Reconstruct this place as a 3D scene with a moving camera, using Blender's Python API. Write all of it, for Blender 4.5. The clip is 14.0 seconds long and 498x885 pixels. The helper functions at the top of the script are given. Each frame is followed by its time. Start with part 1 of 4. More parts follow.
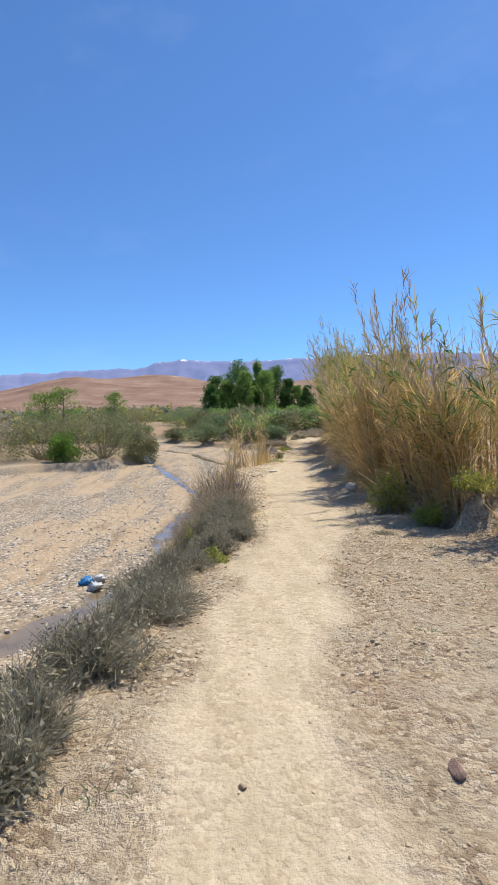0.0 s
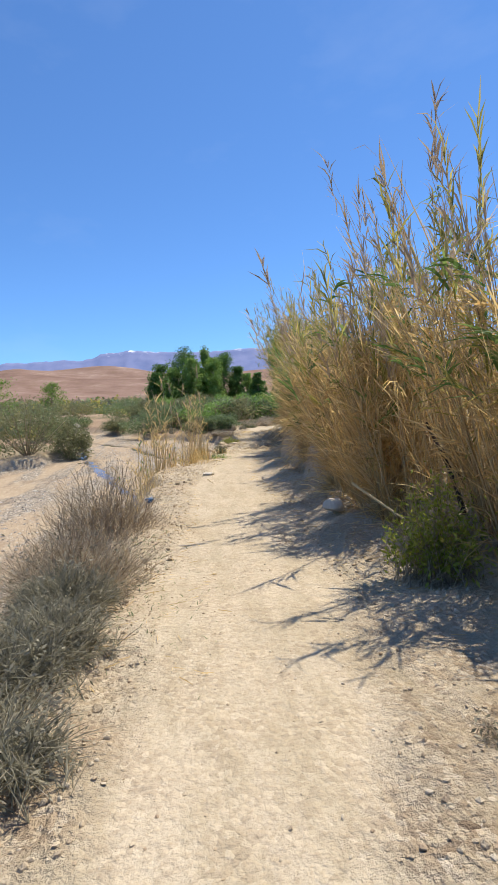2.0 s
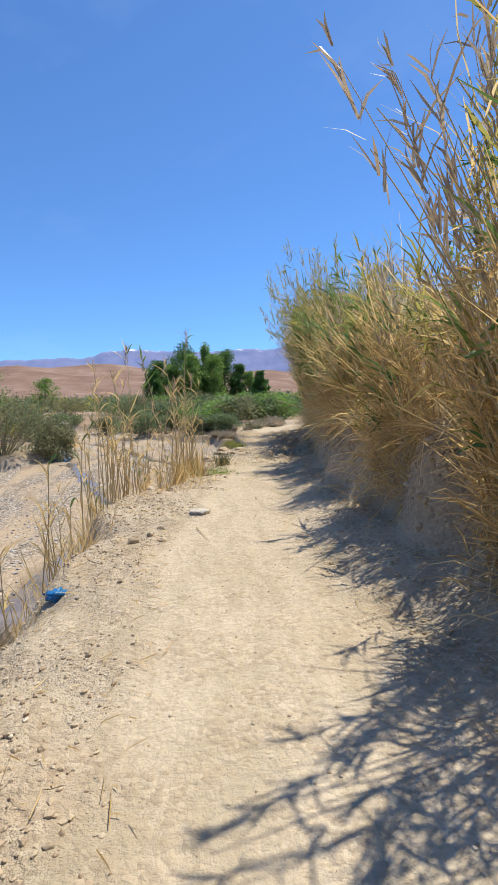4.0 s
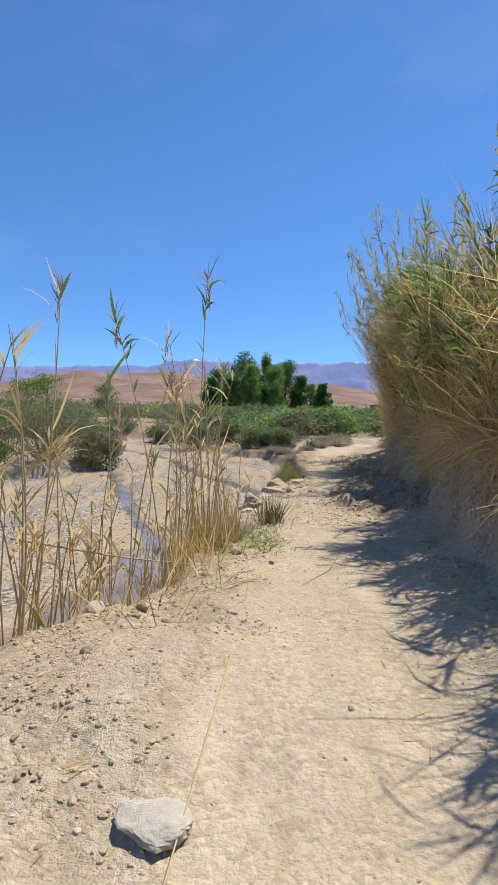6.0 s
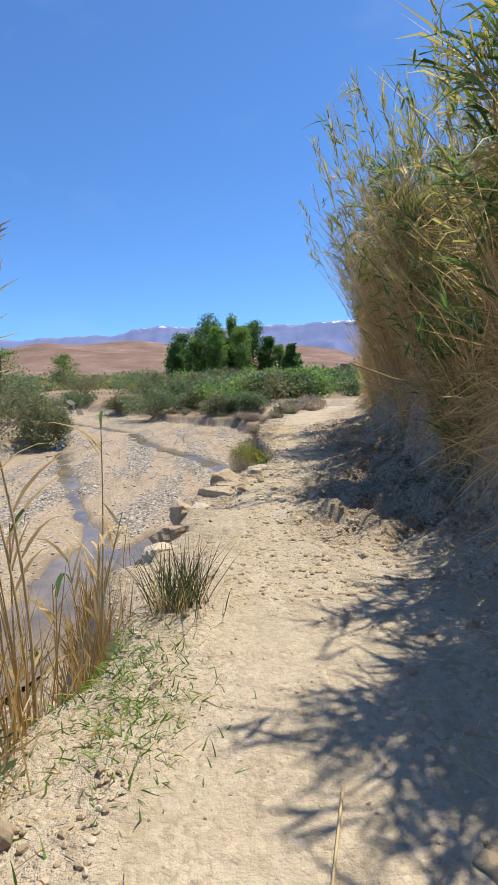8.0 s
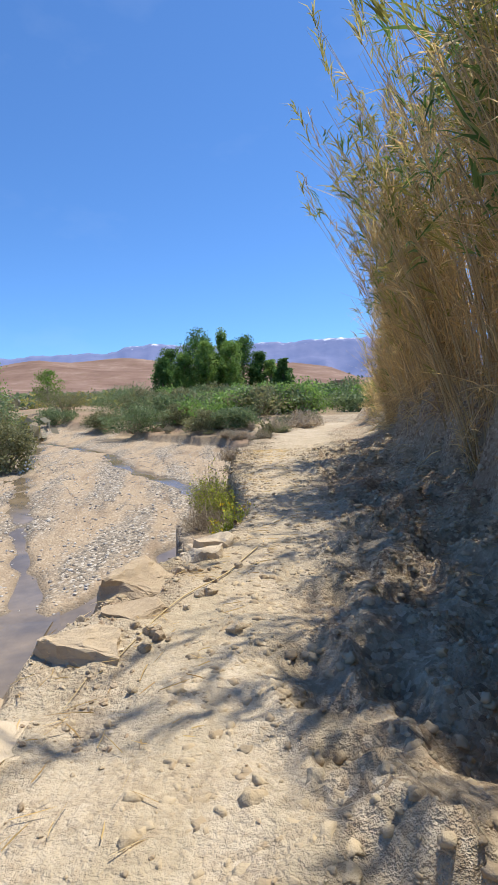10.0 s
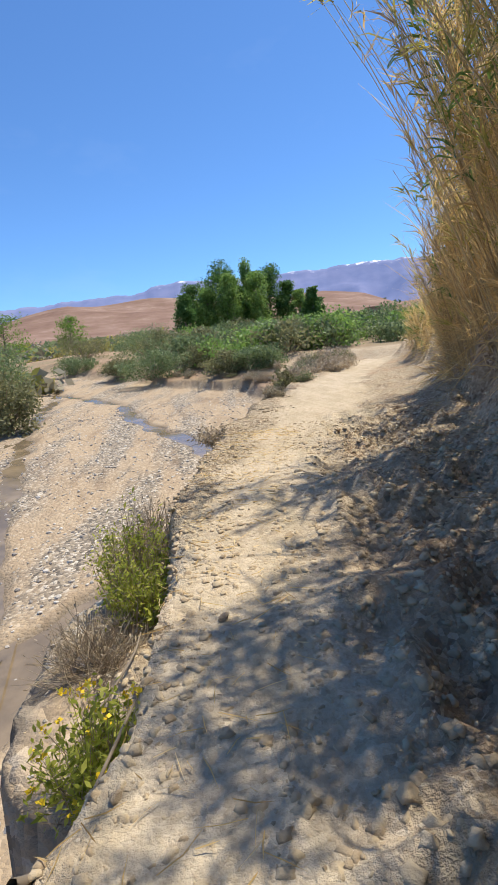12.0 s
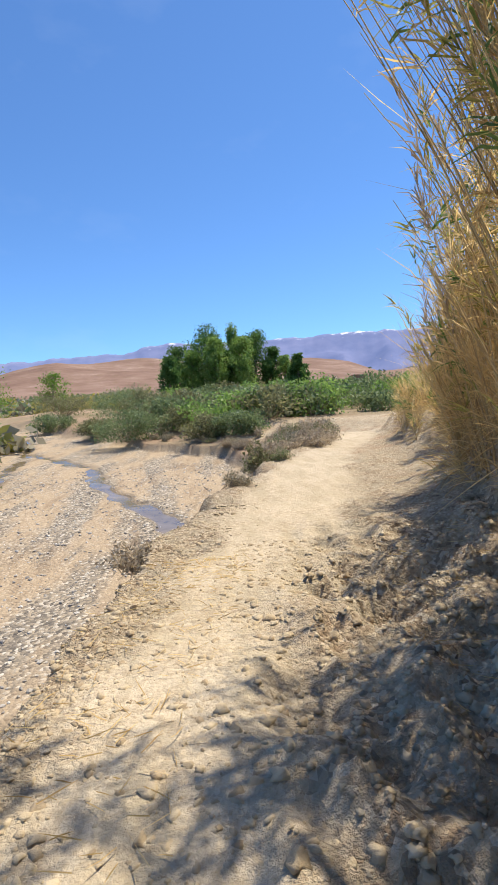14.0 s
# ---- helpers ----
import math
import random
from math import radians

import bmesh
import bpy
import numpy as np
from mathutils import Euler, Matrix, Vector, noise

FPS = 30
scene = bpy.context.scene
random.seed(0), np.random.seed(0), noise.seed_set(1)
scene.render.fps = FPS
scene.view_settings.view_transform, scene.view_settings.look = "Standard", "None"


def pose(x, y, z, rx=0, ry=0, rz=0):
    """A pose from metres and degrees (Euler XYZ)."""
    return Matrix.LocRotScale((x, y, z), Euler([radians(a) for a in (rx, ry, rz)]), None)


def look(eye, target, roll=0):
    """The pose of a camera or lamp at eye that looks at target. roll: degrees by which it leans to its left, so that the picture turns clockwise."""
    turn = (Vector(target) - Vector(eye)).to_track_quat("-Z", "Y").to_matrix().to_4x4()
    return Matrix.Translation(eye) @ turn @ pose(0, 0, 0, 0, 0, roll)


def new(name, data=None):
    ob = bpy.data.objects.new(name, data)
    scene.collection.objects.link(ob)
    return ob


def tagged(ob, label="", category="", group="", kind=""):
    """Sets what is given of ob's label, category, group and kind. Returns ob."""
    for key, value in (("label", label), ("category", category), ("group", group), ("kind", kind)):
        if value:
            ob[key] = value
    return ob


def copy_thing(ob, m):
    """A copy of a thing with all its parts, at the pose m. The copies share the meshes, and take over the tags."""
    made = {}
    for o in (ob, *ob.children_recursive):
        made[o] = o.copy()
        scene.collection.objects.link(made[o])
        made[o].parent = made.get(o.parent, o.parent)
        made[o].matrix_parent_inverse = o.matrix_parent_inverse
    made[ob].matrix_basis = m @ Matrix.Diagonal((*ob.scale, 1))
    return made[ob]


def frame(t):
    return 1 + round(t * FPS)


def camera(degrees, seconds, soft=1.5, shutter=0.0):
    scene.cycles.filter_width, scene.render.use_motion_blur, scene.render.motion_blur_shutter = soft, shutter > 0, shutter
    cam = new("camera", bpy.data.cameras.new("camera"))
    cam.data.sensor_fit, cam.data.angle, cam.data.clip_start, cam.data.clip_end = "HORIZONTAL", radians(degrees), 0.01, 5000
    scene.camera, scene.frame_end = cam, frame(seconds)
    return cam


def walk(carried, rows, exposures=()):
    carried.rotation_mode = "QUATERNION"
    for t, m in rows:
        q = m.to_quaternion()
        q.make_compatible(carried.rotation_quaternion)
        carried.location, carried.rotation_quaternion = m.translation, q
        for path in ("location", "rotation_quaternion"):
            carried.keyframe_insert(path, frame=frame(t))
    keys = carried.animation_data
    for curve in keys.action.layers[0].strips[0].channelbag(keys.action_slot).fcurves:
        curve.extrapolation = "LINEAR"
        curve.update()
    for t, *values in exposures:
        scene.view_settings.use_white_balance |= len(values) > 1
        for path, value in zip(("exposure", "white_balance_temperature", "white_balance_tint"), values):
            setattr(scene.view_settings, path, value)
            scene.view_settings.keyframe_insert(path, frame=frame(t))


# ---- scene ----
cam = camera(51.4, 14.0, 1.15)
PATH = [
    (0, (-0.402, 0.075, 1.283), (-0.328, 2.074, 1.263), -1.3),
    (0.5, (-0.245, 1.411, 1.188), (-0.114, 3.406, 1.128), -0.7),
    (1, (-0.013, 2.676, 1.188), (0.185, 4.665, 1.127), 0.1),
    (1.5, (0.265, 4.008, 1.197), (0.536, 5.989, 1.142), -2.3),
    (2, (0.424, 5.318, 1.188), (0.683, 7.3, 1.126), -2.5),
    (2.5, (0.474, 6.662, 1.161), (0.708, 8.647, 1.089), -1.4),
    (3, (0.592, 7.996, 1.203), (0.825, 9.981, 1.133), -1.7),
    (3.2, (0.651, 8.54, 1.181), (0.899, 10.523, 1.122), -2.0),
    (5.3, (1.051, 14.157, 1.251), (1.309, 16.14, 1.192), -0.4),
    (5.5, (1.119, 14.615, 1.294), (1.345, 16.601, 1.239), 0.6),
    (6, (1.278, 15.585, 1.436), (1.317, 17.585, 1.425), 1.4),
    (6.5, (1.453, 16.499, 1.532), (1.456, 18.499, 1.485), 1.8),
    (7, (1.594, 17.402, 1.565), (1.678, 19.399, 1.48), -0.4),
    (7.5, (1.795, 18.409, 1.552), (1.918, 20.399, 1.393), -1.4),
    (9.8, (2.519, 22.979, 1.491), (2.715, 24.969, 1.446), -1.8),
    (10, (2.626, 23.426, 1.515), (2.8, 25.417, 1.434), -1.9),
    (10.5, (2.83, 24.54, 1.572), (2.906, 26.537, 1.491), -2.7),
    (11, (3.048, 25.503, 1.649), (3.095, 27.5, 1.548), -5.0),
    (11.5, (3.296, 26.422, 1.738), (3.345, 28.421, 1.69), -7.3),
    (12, (3.622, 27.221, 1.864), (3.642, 29.195, 1.545), -5.4),
    (12.5, (3.842, 27.854, 1.935), (3.781, 29.822, 1.586), -3.6),
    (13, (4.005, 28.42, 1.996), (4.076, 30.403, 1.747), -4.8),
    (13.5, (4.089, 28.932, 2.05), (4.26, 30.921, 1.939), -2.2),
    (14, (4.153, 29.427, 2.128), (4.252, 31.423, 2.038), -3.3),
]
walk(cam, [(t, look(eye, target, roll)) for t, eye, target, roll in PATH],
     [(0, 0.2, 6650, 10), (2, 0.27, 6600, 10), (3.2, 0.27, 6550, 10), (5.5, 0.12, 6400, 10), (6.5, 0.1, 6350, 10), (7.5, 0.18, 6400, 10), (10.5, 0.26, 6400, 10), (12, 0.3, 6650, 10), (14, 0.38, 6800, 10)])

# ---- sky, sun ----
SUN_EL, SUN_AZ = 64.5, 46.0          # degrees; azimuth from +y towards +x
world = bpy.data.worlds.new("sky")
scene.world = world
world.use_nodes = True
wn = world.node_tree
sky = wn.nodes.new("ShaderNodeTexSky")
sky.sky_type = "NISHITA"
sky.sun_disc = False
sky.sun_elevation, sky.sun_rotation = radians(SUN_EL), radians(SUN_AZ)
sky.altitude, sky.air_density, sky.dust_density, sky.ozone_density = 1600, 1.0, 0.3, 3.0
tint = wn.nodes.new("ShaderNodeMix")
tint.data_type, tint.blend_type = "RGBA", "MULTIPLY"
tint.inputs[0].default_value = 1.0
tint.inputs[7].default_value = (0.70, 1.04, 1.37, 1)
wn.links.new(sky.outputs[0], tint.inputs[6])
# faint wisps of high cloud
wc = wn.nodes.new("ShaderNodeTexCoord")
wm = wn.nodes.new("ShaderNodeMapping")
wm.inputs["Scale"].default_value = (2.2, 1.0, 5.0)
wm.inputs["Rotation"].default_value = (0.3, 0.5, 0.4)
wisp = wn.nodes.new("ShaderNodeTexNoise")
wisp.inputs["Scale"].default_value, wisp.inputs["Detail"].default_value, wisp.inputs["Roughness"].default_value = 1.8, 5, 0.55
wr = wn.nodes.new("ShaderNodeValToRGB")
wr.color_ramp.elements[0].position, wr.color_ramp.elements[0].color = 0.55, (0, 0, 0, 1)
wr.color_ramp.elements[1].position, wr.color_ramp.elements[1].color = 0.85, (0.08, 0.08, 0.08, 1)
cloud = wn.nodes.new("ShaderNodeMix")
cloud.data_type = "RGBA"
cloud.inputs[7].default_value = (7.0, 7.6, 8.6, 1)
wn.links.new(wc.outputs["Generated"], wm.inputs[0])
wn.links.new(wm.outputs[0], wisp.inputs["Vector"])
wn.links.new(wisp.outputs[0], wr.inputs[0])
wn.links.new(wr.outputs[0], cloud.inputs[0])
wn.links.new(tint.outputs[2], cloud.inputs[6])
wn.links.new(cloud.outputs[2], wn.nodes["Background"].inputs[0])
wn.nodes["Background"].inputs[1].default_value = 0.113
sun = new("sun", bpy.data.lights.new("sun", "SUN"))
sun.data.energy, sun.data.angle, sun.data.color = 5.0, radians(0.53), (1.0, 0.93, 0.80)
ce = math.cos(radians(SUN_EL))
sun.matrix_world = look((100 * ce * math.sin(radians(SUN_AZ)), 100 * ce * math.cos(radians(SUN_AZ)), 100 * math.sin(radians(SUN_EL))), (0, 0, 0))


# ---- material helpers ----
def material(name, rough=0.9, spec=0.2):
    m = bpy.data.materials.new(name)
    m.use_nodes = True
    t = m.node_tree
    b = t.nodes["Principled BSDF"]
    b.inputs["Roughness"].default_value = rough
    b.inputs["Specular IOR Level"].default_value = spec
    return m, t, b


def node(t, kind, **inputs):
    n = t.nodes.new(kind)
    for k, v in inputs.items():
        n.inputs[k.replace("_", " ")].default_value = v
    return n


def noise_tex(t, scale, detail=4.0, rough=0.55, coords=None):
    n = t.nodes.new("ShaderNodeTexNoise")
    n.inputs["Scale"].default_value, n.inputs["Detail"].default_value, n.inputs["Roughness"].default_value = scale, detail, rough
    if coords:
        t.links.new(coords, n.inputs["Vector"])
    return n


def ramp(t, source, stops):
    r = t.nodes.new("ShaderNodeValToRGB")
    e = r.color_ramp.elements
    while len(e) < len(stops):
        e.new(0.5)
    for el, (pos, col) in zip(e, stops):
        el.position, el.color = pos, (*col, 1)
    t.links.new(source, r.inputs[0])
    return r.outputs[0]


def mix(t, fac, a, b, mode="MIX"):
    n = t.nodes.new("ShaderNodeMix")
    n.data_type, n.blend_type = "RGBA", mode
    for sock, v in ((n.inputs[0], fac), (n.inputs[6], a), (n.inputs[7], b)):
        if isinstance(v, (int, float)):
            sock.default_value = v
        elif isinstance(v, tuple):
            sock.default_value = (*v, 1)
        else:
            t.links.new(v, sock)
    return n.outputs[2]


def bump(t, b, height, strength, distance):
    n = t.nodes.new("ShaderNodeBump")
    n.inputs["Strength"].default_value, n.inputs["Distance"].default_value = strength, distance
    t.links.new(height, n.inputs["Height"])
    t.links.new(n.outputs[0], b.inputs["Normal"])
    return n


def math_node(t, op, a, b=None):
    n = t.nodes.new("ShaderNodeMath")
    n.operation = op
    for i, v in enumerate((a, b)):
        if v is None:
            continue
        if isinstance(v, (int, float)):
            n.inputs[i].default_value = v
        else:
            t.links.new(v, n.inputs[i])
    return n.outputs[0]


def leaf_material(name, stops, translucency=0.3, rough=0.6):
    """Leaves, blades and stems: the colour varies from piece to piece, light shines through a little."""
    m, t, b = material(name, rough, 0.25)
    geo = t.nodes.new("ShaderNodeNewGeometry")
    pos = t.nodes.new("ShaderNodeTexCoord").outputs["Object"]
    big = noise_tex(t, 1.1, 2, 0.5, pos)
    f = math_node(t, "MULTIPLY_ADD", geo.outputs["Random Per Island"], 0.7)
    f.node.inputs[2].default_value = -0.1
    f2 = math_node(t, "ADD", f, math_node(t, "MULTIPLY", big.outputs[0], 0.4))
    col = ramp(t, f2, stops)
    t.links.new(col, b.inputs["Base Color"])
    if translucency:
        tr = t.nodes.new("ShaderNodeBsdfTranslucent")
        t.links.new(col, tr.inputs[0])
        ms = t.nodes.new("ShaderNodeMixShader")
        ms.inputs[0].default_value = translucency
        t.links.new(b.outputs[0], ms.inputs[1])
        t.links.new(tr.outputs[0], ms.inputs[2])
        t.links.new(ms.outputs[0], t.nodes["Material Output"].inputs[0])
    return m


def soil_material():
    m, t, b = material("dry_soil", 0.95, 0.1)
    pos = t.nodes.new("ShaderNodeTexCoord").outputs["Object"]
    mask = t.nodes.new("ShaderNodeVertexColor")
    mask.layer_name = "zone"
    sep = t.nodes.new("ShaderNodeSeparateColor")
    t.links.new(mask.outputs[0], sep.inputs[0])
    gravel, rubble, wet = sep.outputs[0], sep.outputs[1], sep.outputs[2]
    far = mask.outputs[1]
    big = noise_tex(t, 0.45, 3, 0.6, pos)
    mid = noise_tex(t, 3.5, 4, 0.65, pos)
    fine = noise_tex(t, 38, 3, 0.7, pos)
    dust = mix(t, mid.outputs[0], ramp(t, big.outputs[0], [(0.32, (0.44, 0.36, 0.25)), (0.68, (0.64, 0.55, 0.41))]), (0.55, 0.46, 0.335))
    dust = mix(t, ramp(t, fine.outputs[0], [(0.45, (0, 0, 0)), (0.68, (0.6, 0.6, 0.6))]), dust, (0.36, 0.28, 0.185))
    trod = t.nodes.new("ShaderNodeMapping")
    trod.inputs["Scale"].default_value = (1.6, 0.35, 1.0)
    t.links.new(pos, trod.inputs[0])
    scuff = noise_tex(t, 2.2, 6, 0.7, trod.outputs[0])
    dust = mix(t, ramp(t, scuff.outputs[0], [(0.42, (0.55, 0.55, 0.55)), (0.56, (0, 0, 0))]), dust, (0.37, 0.305, 0.20))
    # crumbs and small stones in the loose earth
    crumbs = t.nodes.new("ShaderNodeTexVoronoi")
    crumbs.inputs["Scale"].default_value = 31
    t.links.new(pos, crumbs.inputs["Vector"])
    csep = t.nodes.new("ShaderNodeSeparateColor")
    t.links.new(crumbs.outputs["Color"], csep.inputs[0])
    crumb_col = ramp(t, csep.outputs[0], [(0.0, (0.19, 0.125, 0.078)), (0.35, (0.37, 0.27, 0.17)), (0.7, (0.53, 0.415, 0.275)), (1.0, (0.68, 0.57, 0.42))])
    rub_mask = math_node(t, "MULTIPLY", math_node(t, "MAXIMUM", rubble, 0.34), ramp(t, mid.outputs[0], [(0.38, (0.15, 0.15, 0.15)), (0.58, (1, 1, 1))]))
    col = mix(t, math_node(t, "MULTIPLY", rub_mask, 0.85), dust, crumb_col)
    red = ramp(t, noise_tex(t, 0.5, 3, 0.6, pos).outputs[0], [(0.50, (0, 0, 0)), (0.72, (0.55, 0.55, 0.55))])
    col = mix(t, math_node(t, "MULTIPLY", red, rubble), col, (0.40, 0.25, 0.155))
    # river gravel
    peb = t.nodes.new("ShaderNodeTexVoronoi")
    peb.inputs["Scale"].default_value = 11
    t.links.new(pos, peb.inputs["Vector"])
    psep = t.nodes.new("ShaderNodeSeparateColor")
    t.links.new(peb.outputs["Color"], psep.inputs[0])
    peb_col = ramp(t, psep.outputs[1], [(0.0, (0.12, 0.105, 0.09)), (0.4, (0.26, 0.22, 0.17)), (0.75, (0.38, 0.31, 0.225)), (1.0, (0.60, 0.54, 0.45))])
    flow = t.nodes.new("ShaderNodeMapping")
    flow.inputs["Scale"].default_value = (0.55, 0.11, 0.5)
    flow.inputs["Rotation"].default_value = (0, 0, 0.12)
    t.links.new(pos, flow.inputs[0])
    banks = noise_tex(t, 1.0, 6, 0.62, flow.outputs[0])
    sand = ramp(t, banks.outputs[0], [(0.44, (0, 0, 0)), (0.56, (1, 1, 1))])
    bed_col = mix(t, math_node(t, "MULTIPLY", sand, 0.7), peb_col, mix(t, big.outputs[0], (0.40, 0.285, 0.175), (0.52, 0.40, 0.265)))
    silt = ramp(t, noise_tex(t, 1.9, 5, 0.65, flow.outputs[0]).outputs[0], [(0.55, (0, 0, 0)), (0.66, (0.6, 0.6, 0.6))])
    bed_col = mix(t, silt, bed_col, (0.235, 0.165, 0.105))
    col = mix(t, gravel, col, bed_col)
    # far fields: olive scrub and red earth in patches
    stretched = t.nodes.new("ShaderNodeMapping")
    stretched.inputs["Scale"].default_value = (0.02, 0.05, 0.05)
    t.links.new(pos, stretched.inputs[0])
    patch = noise_tex(t, 1.0, 5, 0.6, stretched.outputs[0])
    far_col = ramp(t, patch.outputs[0], [(0.32, (0.15, 0.15, 0.075)), (0.45, (0.25, 0.20, 0.12)), (0.55, (0.33, 0.22, 0.145)), (0.7, (0.42, 0.32, 0.22))])
    col = mix(t, math_node(t, "SUBTRACT", 1.0, far), col, far_col)
    col = mix(t, math_node(t, "MULTIPLY", wet, 0.72), col, (0.13, 0.105, 0.075))
    t.links.new(col, b.inputs["Base Color"])
    rr = math_node(t, "SUBTRACT", 0.95, math_node(t, "MULTIPLY", wet, 0.45))
    t.links.new(rr, b.inputs["Roughness"])
    h = math_node(t, "ADD", math_node(t, "MULTIPLY", fine.outputs[0], 0.16), math_node(t, "MULTIPLY", mid.outputs[0], 0.6))
    h = math_node(t, "SUBTRACT", h, math_node(t, "MULTIPLY", crumbs.outputs["Distance"], math_node(t, "MULTIPLY", rub_mask, 0.3)))
    h = math_node(t, "SUBTRACT", h, math_node(t, "MULTIPLY", peb.outputs["Distance"], math_node(t, "MULTIPLY", gravel, 0.6)))
    rough_earth = noise_tex(t, 11, 5, 0.75, pos)
    h = math_node(t, "ADD", h, math_node(t, "MULTIPLY", rough_earth.outputs[0], math_node(t, "MULTIPLY_ADD", rubble, 1.3)))
    h.node.inputs[1].links[0].from_node.inputs[2].default_value = 0.14
    bump(t, b, h, 1.0, 0.055)
    return m


def stone_material(name, stops, scale=6.0):
    m, t, b = material(name, 0.88, 0.25)
    pos = t.nodes.new("ShaderNodeTexCoord").outputs["Object"]
    geo = t.nodes.new("ShaderNodeNewGeometry")
    obj = t.nodes.new("ShaderNodeObjectInfo")
    n = noise_tex(t, scale, 5, 0.65, pos)
    f = math_node(t, "ADD", math_node(t, "MULTIPLY", n.outputs[0], 0.45), math_node(t, "MULTIPLY", math_node(t, "FRACT", math_node(t, "ADD", geo.outputs["Random Per Island"], obj.outputs["Random"])), 0.6))
    t.links.new(ramp(t, f, stops), b.inputs["Base Color"])
    bump(t, b, noise_tex(t, scale * 5, 4, 0.7, pos).outputs[0], 0.6, 0.02)
    return m


def water_material():
    m, t, b = material("stream_water", 0.07, 0.4)
    pos = t.nodes.new("ShaderNodeTexCoord").outputs["Object"]
    n = noise_tex(t, 0.9, 3, 0.6, pos)
    t.links.new(ramp(t, n.outputs[0], [(0.35, (0.15, 0.115, 0.075)), (0.7, (0.28, 0.21, 0.13))]), b.inputs["Base Color"])
    bump(t, b, noise_tex(t, 9.0, 2, 0.5, pos).outputs[0], 0.25, 0.02)
    return m


def hill_material():
    m, t, b = material("red_hill", 0.95, 0.05)
    pos = t.nodes.new("ShaderNodeTexCoord").outputs["Object"]
    n = noise_tex(t, 0.02, 8, 0.68, pos)
    n2 = noise_tex(t, 0.12, 3, 0.6, pos)
    col = ramp(t, n.outputs[0], [(0.32, (0.17, 0.105, 0.08)), (0.48, (0.24, 0.155, 0.118)), (0.58, (0.28, 0.19, 0.148)), (0.70, (0.38, 0.28, 0.215))])
    col = mix(t, ramp(t, n2.outputs[0], [(0.55, (0, 0, 0)), (0.7, (0.5, 0.5, 0.5))]), col, (0.20, 0.14, 0.08))
    t.links.new(col, b.inputs["Base Color"])
    return m


def mountain_material():
    m, t, b = material("hazy_far_mountain", 1.0, 0.0)
    pos = t.nodes.new("ShaderNodeTexCoord").outputs["Object"]
    sx = t.nodes.new("ShaderNodeSeparateXYZ")
    t.links.new(pos, sx.inputs[0])
    n = noise_tex(t, 0.006, 8, 0.65, pos)
    # blue of the hazy air is mixed into the rock colour
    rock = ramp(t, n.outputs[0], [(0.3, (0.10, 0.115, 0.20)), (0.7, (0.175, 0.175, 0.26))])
    sn = noise_tex(t, 0.02, 9, 0.72, pos)
    hgt = math_node(t, "MULTIPLY", math_node(t, "SUBTRACT", sx.outputs[2], 600), 0.0030)
    snow = ramp(t, math_node(t, "ADD", sn.outputs[0], hgt), [(0.585, (0, 0, 0)), (0.68, (0.75, 0.75, 0.75))])
    col = mix(t, snow, rock, (0.80, 0.82, 0.88))
    t.links.new(col, b.inputs["Base Color"])
    # faint blue glow stands in for haze over rock and snow
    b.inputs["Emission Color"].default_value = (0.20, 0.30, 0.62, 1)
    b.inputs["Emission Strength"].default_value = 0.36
    return m


